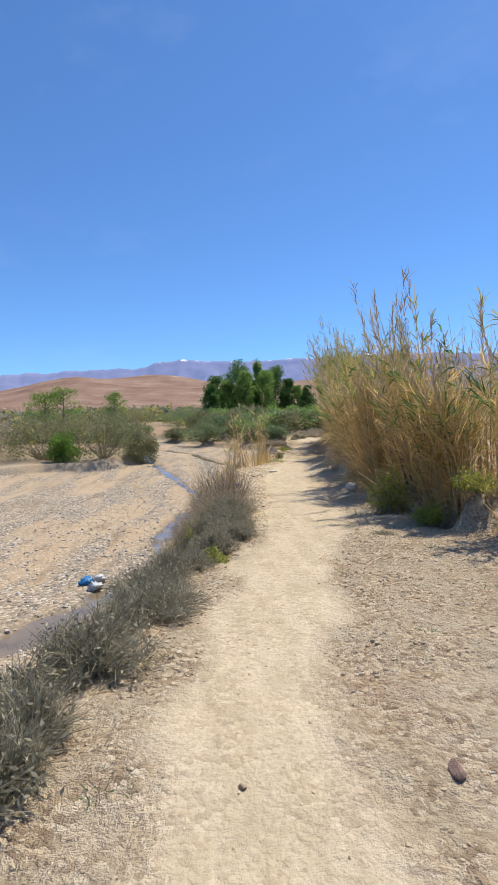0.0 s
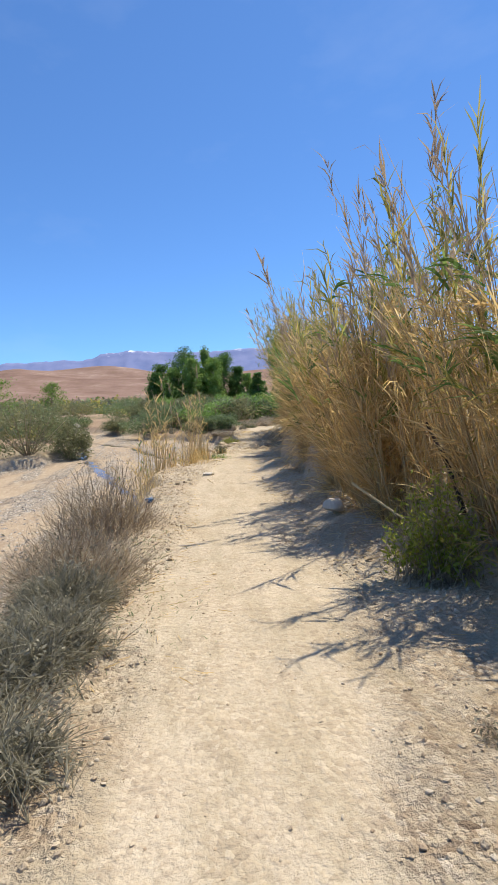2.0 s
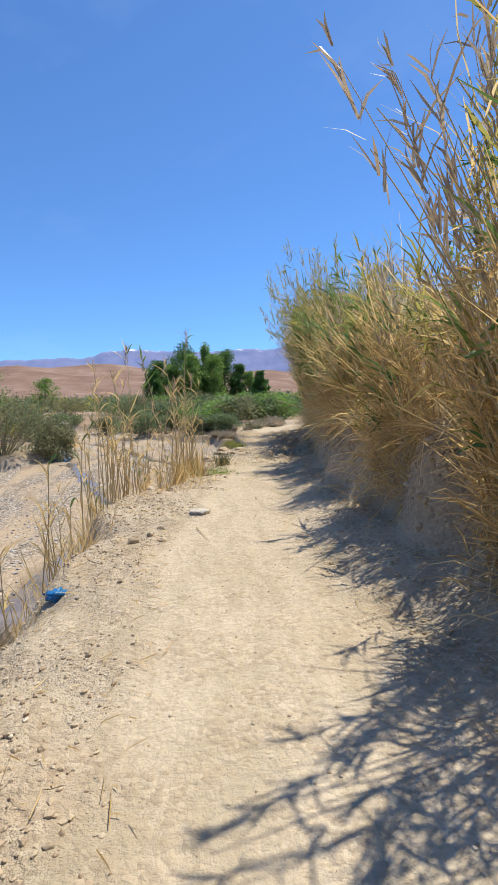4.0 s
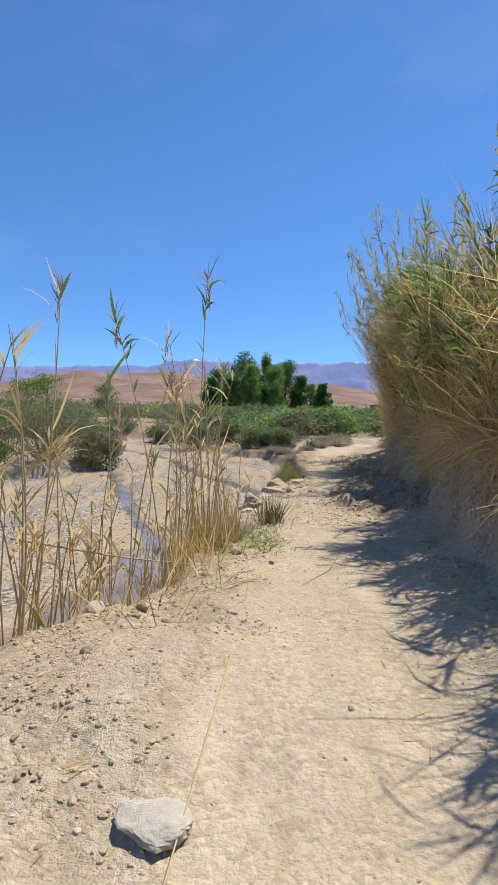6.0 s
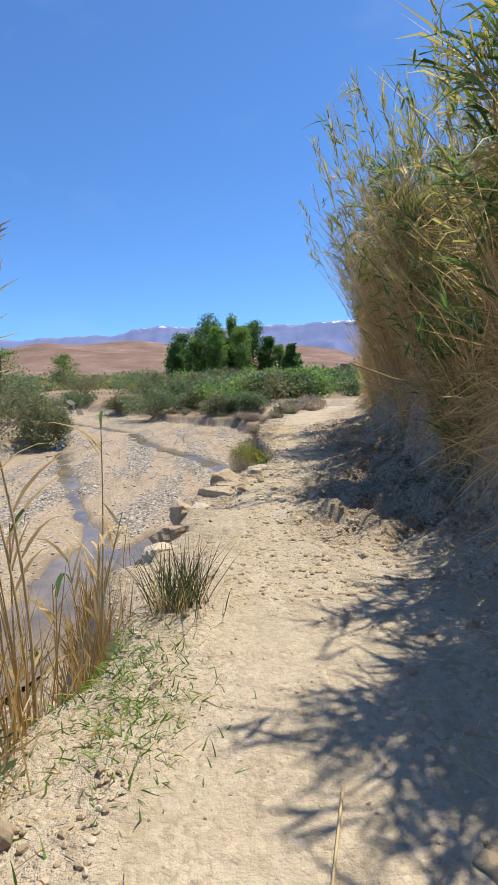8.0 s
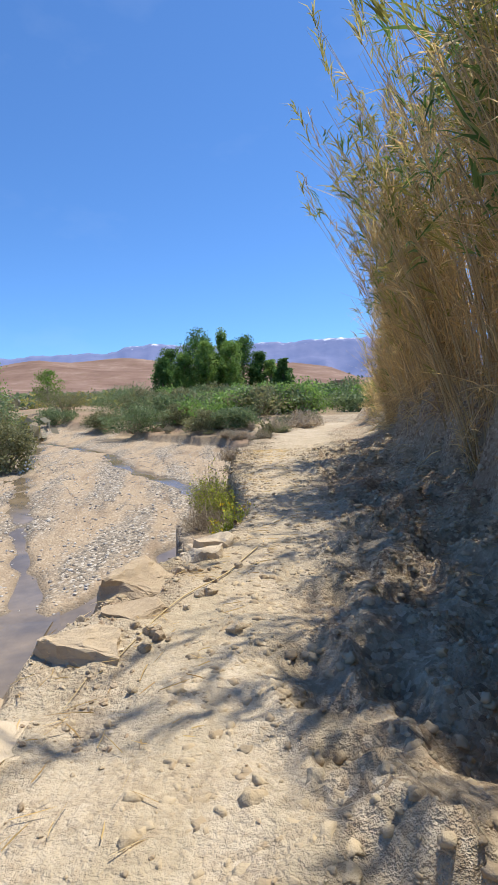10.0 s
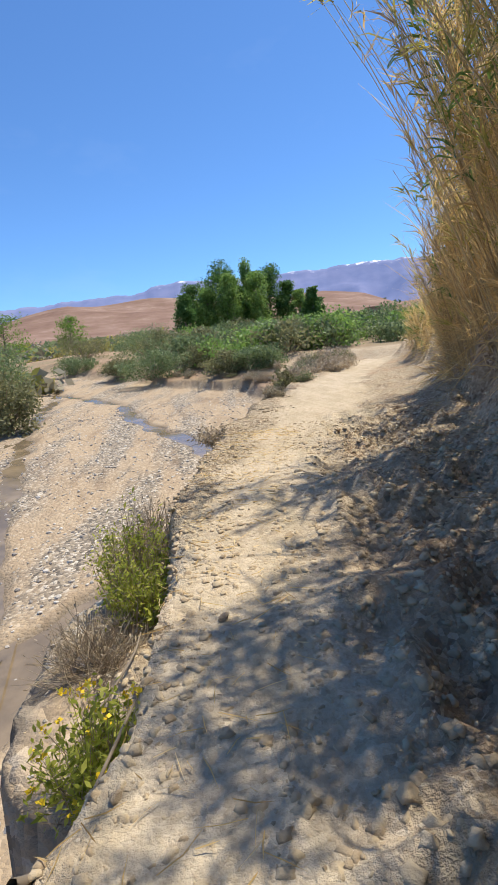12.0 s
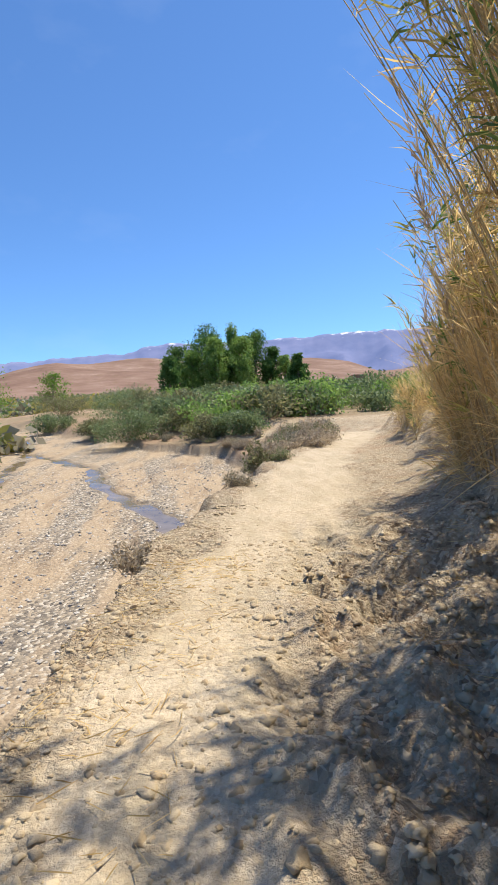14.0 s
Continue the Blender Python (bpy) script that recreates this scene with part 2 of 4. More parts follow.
MAT = {
    "soil": soil_material(),
    "stone": stone_material("pale_stone", [(0.15, (0.37, 0.27, 0.175)), (0.45, (0.46, 0.36, 0.24)), (0.7, (0.53, 0.43, 0.295)), (0.95, (0.64, 0.56, 0.44))]),
    "slab": stone_material("limestone", [(0.2, (0.40, 0.30, 0.195)), (0.5, (0.55, 0.44, 0.30)), (0.95, (0.68, 0.57, 0.42))], 7.0),
    "clod": stone_material("earth_clod", [(0.2, (0.36, 0.275, 0.175)), (0.6, (0.47, 0.375, 0.245)), (0.95, (0.55, 0.45, 0.31))], 5.0),
    "white_rock": stone_material("white_rock", [(0.2, (0.40, 0.35, 0.27)), (0.5, (0.66, 0.60, 0.50)), (0.9, (0.78, 0.74, 0.66))], 9.0),
    "dark_stone": stone_material("dark_stone", [(0.2, (0.16, 0.10, 0.08)), (0.8, (0.30, 0.20, 0.16))]),
    "river_stone": stone_material("river_stone", [(0.15, (0.22, 0.20, 0.185)), (0.5, (0.40, 0.36, 0.31)), (0.9, (0.64, 0.60, 0.54))]),
    "water": water_material(),
    "hill": hill_material(),
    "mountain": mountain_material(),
    "dry_leaf": leaf_material("dry_reed_leaf", [(0.05, (0.44, 0.29, 0.12)), (0.35, (0.64, 0.455, 0.195)), (0.65, (0.76, 0.58, 0.28)), (0.95, (0.88, 0.75, 0.48))], 0.62),
    "olive_leaf": leaf_material("olive_reed_leaf", [(0.05, (0.20, 0.20, 0.05)), (0.4, (0.34, 0.32, 0.085)), (0.7, (0.50, 0.43, 0.13)), (0.95, (0.66, 0.55, 0.23))], 0.55),
    "green_leaf": leaf_material("green_reed_leaf", [(0.05, (0.07, 0.13, 0.035)), (0.45, (0.14, 0.24, 0.065)), (0.75, (0.24, 0.33, 0.10)), (0.95, (0.42, 0.43, 0.17))], 0.45),
    "cane": leaf_material("reed_cane", [(0.05, (0.36, 0.25, 0.12)), (0.5, (0.52, 0.40, 0.21)), (0.95, (0.62, 0.52, 0.33))], 0.0),
    "plume": leaf_material("reed_plume", [(0.1, (0.30, 0.23, 0.16)), (0.6, (0.48, 0.38, 0.27)), (0.95, (0.58, 0.50, 0.40))], 0.3),
    "grey_shrub": leaf_material("grey_shrub", [(0.05, (0.15, 0.14, 0.095)), (0.4, (0.28, 0.26, 0.18)), (0.7, (0.39, 0.355, 0.255)), (0.95, (0.52, 0.475, 0.37))], 0.35),
    "tamarisk": leaf_material("olive_tamarisk", [(0.05, (0.13, 0.13, 0.06)), (0.45, (0.23, 0.235, 0.11)), (0.75, (0.31, 0.30, 0.15)), (0.95, (0.42, 0.38, 0.22))], 0.4),
    "brown_twig": leaf_material("brown_twig", [(0.05, (0.28, 0.215, 0.145)), (0.5, (0.48, 0.395, 0.28)), (0.95, (0.62, 0.53, 0.40))], 0.35),
    "silver_leaf": leaf_material("silver_green_leaf", [(0.05, (0.11, 0.16, 0.07)), (0.45, (0.19, 0.25, 0.105)), (0.75, (0.27, 0.335, 0.165)), (0.95, (0.38, 0.42, 0.26))], 0.4),
    "bright_leaf": leaf_material("fresh_green_leaf", [(0.05, (0.09, 0.18, 0.025)), (0.5, (0.18, 0.32, 0.05)), (0.95, (0.31, 0.44, 0.11))], 0.45),
    "dark_leaf": leaf_material("dark_poplar_leaf", [(0.05, (0.055, 0.12, 0.03)), (0.5, (0.105, 0.215, 0.055)), (0.95, (0.18, 0.31, 0.09))], 0.45),
    "pale_leaf": leaf_material("pale_poplar_leaf", [(0.05, (0.14, 0.24, 0.05)), (0.5, (0.25, 0.39, 0.095)), (0.95, (0.37, 0.50, 0.17))], 0.45),
    "yellow_green": leaf_material("yellow_green_leaf", [(0.05, (0.20, 0.24, 0.035)), (0.5, (0.40, 0.43, 0.075)), (0.95, (0.62, 0.60, 0.15))], 0.58),
    "flower": leaf_material("yellow_flower", [(0.1, (0.75, 0.52, 0.02)), (0.9, (0.85, 0.66, 0.06))], 0.2),
    "gold_grass": leaf_material("golden_grass", [(0.05, (0.34, 0.20, 0.06)), (0.5, (0.52, 0.33, 0.10)), (0.95, (0.64, 0.46, 0.18))], 0.3),
    "rush": leaf_material("green_rush", [(0.05, (0.05, 0.075, 0.03)), (0.6, (0.12, 0.15, 0.06)), (0.95, (0.36, 0.31, 0.15))], 0.15),
    "bark": leaf_material("grey_bark", [(0.1, (0.14, 0.11, 0.08)), (0.9, (0.30, 0.25, 0.19))], 0.0, 0.9),
    "char": leaf_material("charred_stalk", [(0.1, (0.03, 0.022, 0.018)), (0.9, (0.10, 0.07, 0.05))], 0.0, 0.9),
}


def plastic(name, color, rough=0.35):
    m, t, b = material(name, rough, 0.5)
    n = noise_tex(t, 14, 4, 0.6, t.nodes.new("ShaderNodeTexCoord").outputs["Object"])
    t.links.new(mix(t, n.outputs[0], color, tuple(c * 0.6 for c in color)), b.inputs["Base Color"])
    bump(t, b, n.outputs[0], 0.8, 0.03)
    return m


MAT["blue_plastic"] = plastic("blue_plastic", (0.02, 0.20, 0.48))
MAT["white_plastic"] = plastic("white_plastic", (0.62, 0.64, 0.66))
MAT["plaster"] = plastic("earth_plaster", (0.36, 0.24, 0.16), 0.9)


# ---- lie of the land ----
def lerp(table):
    a = np.array(table, float)
    return lambda y: np.interp(y, a[:, 0], a[:, 1])


path_z = lerp([(-60, 0), (0, -0.02), (5, -0.12), (10, -0.16), (14, -0.05), (16, 0.02), (18.5, 0.2), (21, 0.22), (23, 0.33), (26, 0.40), (28, 0.46),
               (30, 0.66), (31.5, 0.84), (36, 0.95), (42, 1.05), (50, 1.25), (60, 1.45), (69, 1.75), (80, 2.3), (100, 3.4), (130, 5.4), (200, 9.5), (300, 17), (600, 38), (1200, 50), (4000, 50)])
bed_z = lerp([(-60, -3.6), (16, -3.2), (36, -3.0), (42, -2.7), (50, -1.95), (64, -0.8), (80, 0.4), (100, 1.9), (130, 4.3), (200, 9), (300, 16.5), (600, 38), (1200, 50), (4000, 50)])
edge_x = lerp([(-60, -8), (-10, -2.2), (0, -1.4), (2, -1.25), (4, -0.95), (6, -0.6), (10, -0.15), (14, -0.25), (18, -0.15), (19.2, 0.1), (20.3, 0.8), (21.6, 1.15), (24, 1.5), (26, 1.7), (27.3, 2.2),
               (28.2, 2.75), (29, 3.05), (32, 3.15), (35, 3.5), (38, 4.4), (44, 5.6), (50, 7.0), (56, 7.0), (62, 5.5), (66, 3.5), (70, 1), (78, -4), (88, -9.5), (100, -21), (120, -35), (4000, -35)])
bank_w = lerp([(-60, 4), (0, 2.4), (10, 2.2), (18, 1.4), (22, 1.2), (26, 0.8), (27.5, 0.5), (33, 0.55), (36, 1.3), (50, 1.5), (58, 1.0), (75, 0.9), (120, 3)])
foot_x = lerp([(-60, 9), (0, 3.5), (6.7, 2.95), (10, 2.65), (14, 2.9), (17, 2.75), (20, 3.3), (22, 3.75), (25, 4.6), (28, 5.3), (32, 6.0), (36, 7.1), (40, 8.6), (46, 9.9), (52, 11.2), (58, 13.5), (70, 26), (100, 60), (4000, 60)])
bank_h = lerp([(-60, 0.2), (6, 0.2), (10, 0.35), (14, 0.75), (17, 1.1), (22, 1.2), (29, 1.2), (33, 1.0), (44, 0.75), (60, 0.6), (100, 0)])
lane_x = lerp([(-60, -0.3), (2, -0.25), (5.4, 0.1), (7.7, 0.75), (15, 1.3), (17, 1.75), (20.5, 2.35), (24.7, 3.0), (26.4, 3.1), (32, 4.3), (36, 5.0), (40, 5.9), (45, 7.5), (50, 9.5), (60, 12), (4000, 12)])
lane_w = lerp([(0, 0.16), (5, 0.22), (7.5, 0.5), (16, 0.6), (28, 0.55), (45, 0.6), (60, 0.9), (4000, 0.9)])
left_x = lerp([(-60, -60), (36, -48), (46, -30), (51, -20), (54, -10.8), (58, -10), (62, -11), (70, -14), (90, -22), (100, -32), (130, -45), (4000, -45)])
STREAMS = [
    ([(-7.2, 9), (-5.4, 12), (-4.4, 14), (-3.6, 17), (-3.2, 19.5), (-3.7, 23), (-3.2, 26.5), (-1.6, 29.5), (-0.9, 32.5), (-2.3, 37.5), (-4.4, 43.5), (-6.2, 49), (-8.6, 56), (-10.6, 64), (-12.3, 73), (-16, 85), (-22, 96)], 0.30),
    ([(-12, 75), (-5.2, 66), (-3.4, 60), (-1.3, 56), (0.5, 53), (1.9, 50), (2.8, 47.5), (2.8, 43), (2.3, 41.5)], 0.38),
    ([(-3.4, 24), (-3.2, 26.5), (-2.6, 29), (-2.2, 32), (-2.4, 36)], 0.7),
    ([(2.4, 42), (1.1, 38.6), (-0.2, 36.2), (-0.9, 33.6), (-1.0, 31), (-1.8, 28.5)], 0.75),
]


def vnoise(x, y, scale, seed):
    """Smooth value noise, 0 to 1."""
    x, y = np.asarray(x, float) / scale, np.asarray(y, float) / scale
    xi, yi = np.floor(x).astype(np.int64), np.floor(y).astype(np.int64)
    fx, fy = x - xi, y - yi
    fx, fy = fx * fx * (3 - 2 * fx), fy * fy * (3 - 2 * fy)

    def lattice(a, b):
        n = (a * 374761393 + b * 668265263 + seed * 974711) & 0x7FFFFFFF
        n = ((n ^ (n >> 13)) * 1274126177) & 0x7FFFFFFF
        return ((n ^ (n >> 16)) & 0xFFFF) / 65535.0
    return (lattice(xi, yi) * (1 - fx) + lattice(xi + 1, yi) * fx) * (1 - fy) + (lattice(xi, yi + 1) * (1 - fx) + lattice(xi + 1, yi + 1) * fx) * fy


def smooth(t):
    t = np.clip(t, 0, 1)
    return t * t * (3 - 2 * t)


def stream_distance(x, y):
    """Signed distance to the nearest stream's edge: below 0 in the water."""
    best = np.full(np.shape(x), 1e3)
    for line, half in STREAMS:
        for (ax, ay), (bx, by) in zip(line, line[1:]):
            dx, dy = bx - ax, by - ay
            s = np.clip(((x - ax) * dx + (y - ay) * dy) / (dx * dx + dy * dy), 0, 1)
            best = np.minimum(best, np.hypot(x - ax - s * dx, y - ay - s * dy) - half)
    return best + (vnoise(x, y, 1.1, 40) - 0.5) * 0.7


def land(x, y):
    """Height of the ground and its zones: gravel, rubble, wet, near."""
    x, y = np.asarray(x, float), np.asarray(y, float)
    wob = (vnoise(x, y, 1.3, 1) - 0.5) * 0.7 + (vnoise(x, y, 0.4, 2) - 0.5) * 0.28
    near = smooth((140 - y) / 60)
    top, bed = path_z(y), bed_z(y)
    wob = wob + smooth((y - 52) / 10) * ((vnoise(x, y, 5, 60) - 0.5) * 4 + (vnoise(x, y, 1.7, 61) - 0.5) * 2.2)
    shelf = bed + 0.55 + 0.5 * vnoise(x, y, 6, 62) + 0.13 * np.maximum(x - edge_x(y) - 1, 0)
    top = np.where(y > 52, top + (np.minimum(top, shelf) - top) * smooth((y - 52) / 9), top)
    wob = wob * (1 - 0.6 * smooth((y - 24) / 2) * smooth((38 - y) / 2))
    s = (edge_x(y) + wob * near - x) / bank_w(y)
    down = smooth(s)
    z = top * (1 - down) + bed * down
    # earth ledge below the brink, where bushes root
    ledge = 1 - smooth((np.hypot((x - 2.68) / 0.52, (y - 30.2) / 1.6) - 0.72 + (vnoise(x, y, 0.5, 75) - 0.5) * 0.4) / 0.3)
    z = z + (np.maximum(z, 0.12) - z) * ledge
    # roughness of the beaten way, its verge and the river bed
    way = (x - edge_x(y)) / np.maximum(foot_x(y) - edge_x(y), 0.5)
    verge = smooth((np.abs(x - lane_x(y)) - lane_w(y) + (vnoise(x, y, 0.5, 18) - 0.5) * 0.45) / 0.4)
    amp = 0.016 + 0.05 * verge
    clods = smooth((y - 22.5) / 2) * smooth((36 - y) / 3) * smooth((way - 0.3) / 0.25)
    amp = amp + 0.10 * clods
    lumps = 1 - 2 * np.abs(vnoise(x, y, 0.34, 70) - 0.5) + 0.5 - np.abs(vnoise(x, y, 0.19, 71) - 0.5)
    z = z + near * clods * 0.19 * (lumps - 0.95) * (1 - down)
    z = z + near * amp * ((vnoise(x, y, 0.8, 3) - 0.5) * 1.4 + (vnoise(x, y, 0.27, 4) - 0.5) * 1.0 + (vnoise(x, y, 0.13, 5) - 0.5) * 0.6) * (1 - down)
    z = z + near * down * (1 - down) * 4 * ((vnoise(x, y, 0.6, 6) - 0.5) * 0.35 + (vnoise(x, y, 0.2, 7) - 0.5) * 0.14)
    z = z + down * near * ((vnoise(x, y, 3.5, 8) - 0.5) * 0.22 + (vnoise(x, y, 0.9, 9) - 0.5) * 0.06)
    # bank under the reeds
    wob2 = (vnoise(x, y, 1.0, 11) - 0.5) * 0.4 + (vnoise(x, y, 0.33, 12) - 0.5) * 0.25
    up = smooth((x - foot_x(y) - wob2) / 0.5)
    z = z + bank_h(y) * up * (0.8 + 0.4 * vnoise(x, y, 1.6, 13))
    z = z + 4 * up * (1 - up) * near * ((vnoise(x, y, 0.5, 16) - 0.5) * 0.8 + (vnoise(x, y, 0.2, 17) - 0.5) * 0.36)
    foot = smooth((x - foot_x(y) + 0.8) / 0.9)
    z = z + 0.16 * foot * smooth((y - 9) / 5) * near
    # low bank across the river
    across = smooth((left_x(y) - x + (vnoise(x, y, 3, 14) - 0.5) * 3) / 1.8)
    z = z + near * across * 0.75
    sd = stream_distance(x, y)
    z = z - 0.14 * smooth((0.25 - sd) / 0.5) * near * down
    flood = down * (1 - across)
    wet = smooth((0.35 - sd) / 0.5) * flood * near
    rubble = np.clip(np.maximum(np.maximum(verge, 4 * down * (1 - down)), smooth((y - 56) / 8)), 0, 1) * (1 - flood) * (1 - 0.6 * smooth((y - 6.5) / 3) * smooth((28 - y) / 3)) + clods * 0.9
    farness = smooth((y - 92 + 0.25 * np.abs(x)) / 60) + smooth((np.abs(x) - 60) / 60)
    shelf_earth = 0.8 * smooth((y - 54) / 8) * (1 - flood) * (1 - smooth((x - edge_x(y) - 3) / 2) * smooth((74 - y) / 4))
    return z, np.clip(flood, 0, 1), np.clip(rubble + up, 0, 1), wet, np.clip(1 - np.maximum(farness, shelf_earth), 0, 1)


def ground_z(x, y):
    return land(x, y)[0]


def steps(*spans):
    out = []
    for a, b, d in spans:
        out += list(np.arange(a, b - 1e-6, d))
    return np.array(out + [spans[-1][1]])


def smooth_mesh(me):
    me.polygons.foreach_set("use_smooth", np.ones(len(me.polygons), dtype=bool))


def grid_mesh(name, X, Y, Z, mat):
    ny, nx = X.shape
    idx = np.arange(nx * ny).reshape(ny, nx)
    faces = np.stack([idx[:-1, :-1], idx[:-1, 1:], idx[1:, 1:], idx[1:, :-1]], -1).reshape(-1, 4)
    me = bpy.data.meshes.new(name)
    me.from_pydata(np.stack([X, Y, Z], -1).reshape(-1, 3).tolist(), [], faces.tolist())
    smooth_mesh(me)
    me.materials.append(mat)
    return me


def build_ground():
    xs = steps((-3000, -400, 400), (-400, -60, 40), (-60, -30, 2.2), (-30, -16, 0.6), (-16, -4, 0.32), (-4, -1.5, 0.08), (-1.5, 7.2, 0.06), (7.2, 14, 0.3), (14, 30, 0.8), (30, 60, 2.2), (60, 400, 40), (400, 3000, 400))
    ys = steps((-3000, -400, 400), (-400, -40, 40), (-40, -2, 2), (-2, 22, 0.095), (22, 35, 0.055), (35, 60, 0.25), (60, 80, 0.3), (80, 110, 0.6), (110, 300, 8), (300, 1000, 60), (1000, 3000, 400))
    X, Y = np.meshgrid(xs, ys)
    Z, gravel, rubble, wet, near = land(X, Y)
    me = grid_mesh("ground", X, Y, Z, MAT["soil"])
    zone = me.color_attributes.new("zone", "FLOAT_COLOR", "POINT")
    zone.data.foreach_set("color", np.stack([gravel, rubble, wet, near], -1).reshape(-1))
    tagged(new("ground", me), "dusty tan earth path above a gravel river bed", "ground", kind="structure")


def build_water():
    for line, half in STREAMS:
        pts = np.array(line, float)
        seg = np.concatenate([[0], np.cumsum(np.hypot(*np.diff(pts, axis=0).T))])
        s = np.arange(0, seg[-1], 0.4)
        px, py = np.interp(s, seg, pts[:, 0]), np.interp(s, seg, pts[:, 1])
        tx, ty = np.gradient(px), np.gradient(py)
        ln = np.hypot(tx, ty)
        nx, ny = -ty / ln, tx / ln
        offs = np.linspace(-half - 0.6, half + 0.6, 7)
        X, Y = px[:, None] + nx[:, None] * offs, py[:, None] + ny[:, None] * offs
        Z = np.repeat((bed_z(py) + (vnoise(px, py, 3.5, 8) - 0.5) * 0.22 - 0.065)[:, None], 7, 1)
        me = grid_mesh("water", X, Y, Z, MAT["water"])
        tagged(new("water", me), "shallow brown stream water reflecting blue sky", "water", kind="structure")


def ring(name, az0, az1, naz, radii, height, mat):
    az = np.radians(np.linspace(az0, az1, naz))
    A, R = np.meshgrid(az, np.array(radii, float))
    X, Y = R * np.sin(A), R * np.cos(A)
    return grid_mesh(name, X, Y, height(np.degrees(A), R, X, Y), mat)


def build_hills():
    el = lerp([(-180, 4.5), (-60, 5), (-35, 4.8), (-26, 4.6), (-23.4, 5.1), (-20, 6.1), (-16, 6.85), (-11, 6.75), (-6, 6.55), (0, 6.2), (6, 6.1), (10, 6.0), (14.4, 5.4), (17, 4.5), (25, 4.4), (60, 5), (180, 4.5)])

    def height(a, R, X, Y):
        crest = 900 * np.tan(np.radians(el(a))) + (vnoise(X, Y, 120, 20) - 0.5) * 9
        f = smooth((R - 430) / 470)
        return 34 * smooth((R - 330) / 120) - 4 + f * (crest - 34) * (0.94 + 0.12 * vnoise(X, Y, 90, 21)) - smooth((R - 905) / 300) * crest * 0.7 + (vnoise(X, Y, 40, 22) - 0.5) * 4 * f
    tagged(new("hill", ring("hill", -180, 180, 361, np.concatenate([np.linspace(400, 900, 26), [950, 1050, 1200]]), height, MAT["hill"])), "bare reddish-brown hills under the mountain range", "hill", kind="structure")


def build_mountains():
    el = lerp([(-90, 4), (-40, 5.6), (-26, 6.4), (-23, 6.8), (-18, 7.15), (-14, 7.4), (-10, 7.7), (-7, 8.35), (-5, 8.5), (-2, 8.35), (3, 8.3), (7, 8.6), (10, 8.5), (13, 8.55), (16, 8.6), (22, 8.3), (40, 7), (90, 4)])

    def height(a, R, X, Y):
        c = el(a) + (vnoise(a, a * 0, 1.3, 30) - 0.5) * 0.25 + (vnoise(a, a * 0, 0.45, 31) - 0.5) * 0.14
        f = (R - 2900) / 1300
        ridges = np.abs(vnoise(X, Y, 260, 32) - 0.5) * 190 + np.abs(vnoise(X, Y, 110, 33) - 0.5) * 80
        return np.clip(f, 0, 1) * 4200 * np.tan(np.radians(c)) - ridges * np.sin(np.clip(f, 0, 1) * math.pi) - np.clip(f - 1, 0, 1) * 900
    tagged(new("mountain_range", ring("mountain_range", -90, 90, 601, np.concatenate([np.linspace(2900, 4200, 30), [4400]]), height, MAT["mountain"])), "distant mountain range with patches of snow, blue haze put into its colour", "mountains", kind="structure")


build_ground()
build_water()
build_hills()
build_mountains()


# ---- building blocks of plants and stones ----
def unit(v):
    return v / np.maximum(np.linalg.norm(v, axis=-1, keepdims=True), 1e-9)


def blades(rng, base, way, length, width, droop=0.3, segs=3, curl=0.15):
    """Thin tapered strips from base along way, bent down by droop. Returns verts, faces."""
    n = len(base)
    if n == 0:
        return np.zeros((0, 3)), np.zeros((0, 4), int)
    way = unit(way)
    length, width = np.broadcast_to(length, n), np.broadcast_to(width, n)
    s = np.linspace(0, 1, segs + 1)
    down = np.zeros((n, 3))
    down[:, 2] = -1
    bend = rng.normal(0, curl, (n, 3))
    p = base[:, None] + way[:, None] * (length[:, None] * s)[..., None] + (down * np.broadcast_to(droop, n)[:, None] + bend)[:, None] * (length[:, None] * s ** 2)[..., None]
    side = unit(np.cross(way, rng.normal(0, 1, (n, 3))))
    prof = np.where(s < 0.3, 0.55 + 1.5 * s, 1.0 - (s - 0.3) / 0.7 * 0.93)
    half = side[:, None] * (width[:, None] * prof * 0.5)[..., None]
    v = np.stack([p - half, p + half], 2).reshape(-1, 3)
    i = np.arange(n)[:, None] * (2 * (segs + 1)) + np.arange(segs)[None] * 2
    f = np.stack([i, i + 1, i + 3, i + 2], -1).reshape(-1, 4)
    return v, f


def tubes(points, radii, sides=4):
    """Tapered tubes along polylines (n, k, 3) with radii (n, k)."""
    n, k = points.shape[:2]
    tang = unit(np.gradient(points, axis=1))
    ref = np.where(np.abs(tang[..., 2:3]) > 0.9, np.array([1.0, 0, 0]), np.array([0, 0, 1.0]))
    a = unit(np.cross(tang, ref))
    b = np.cross(tang, a)
    ang = np.arange(sides) / sides * 2 * math.pi
    v = points[:, :, None] + radii[:, :, None, None] * (a[:, :, None] * np.cos(ang)[:, None] + b[:, :, None] * np.sin(ang)[:, None])
    idx = np.arange(n * k * sides).reshape(n, k, sides)
    nxt = np.roll(idx, -1, 2)
    f = np.stack([idx[:, :-1], nxt[:, :-1], nxt[:, 1:], idx[:, 1:]], -1).reshape(-1, 4)
    return v.reshape(-1, 3), f


def join(*pieces):
    vs, fs, off = [], [], 0
    for v, f in pieces:
        vs.append(v)
        fs.append(np.asarray(f) + off)
        off += len(v)
    return np.concatenate(vs), np.concatenate(fs)


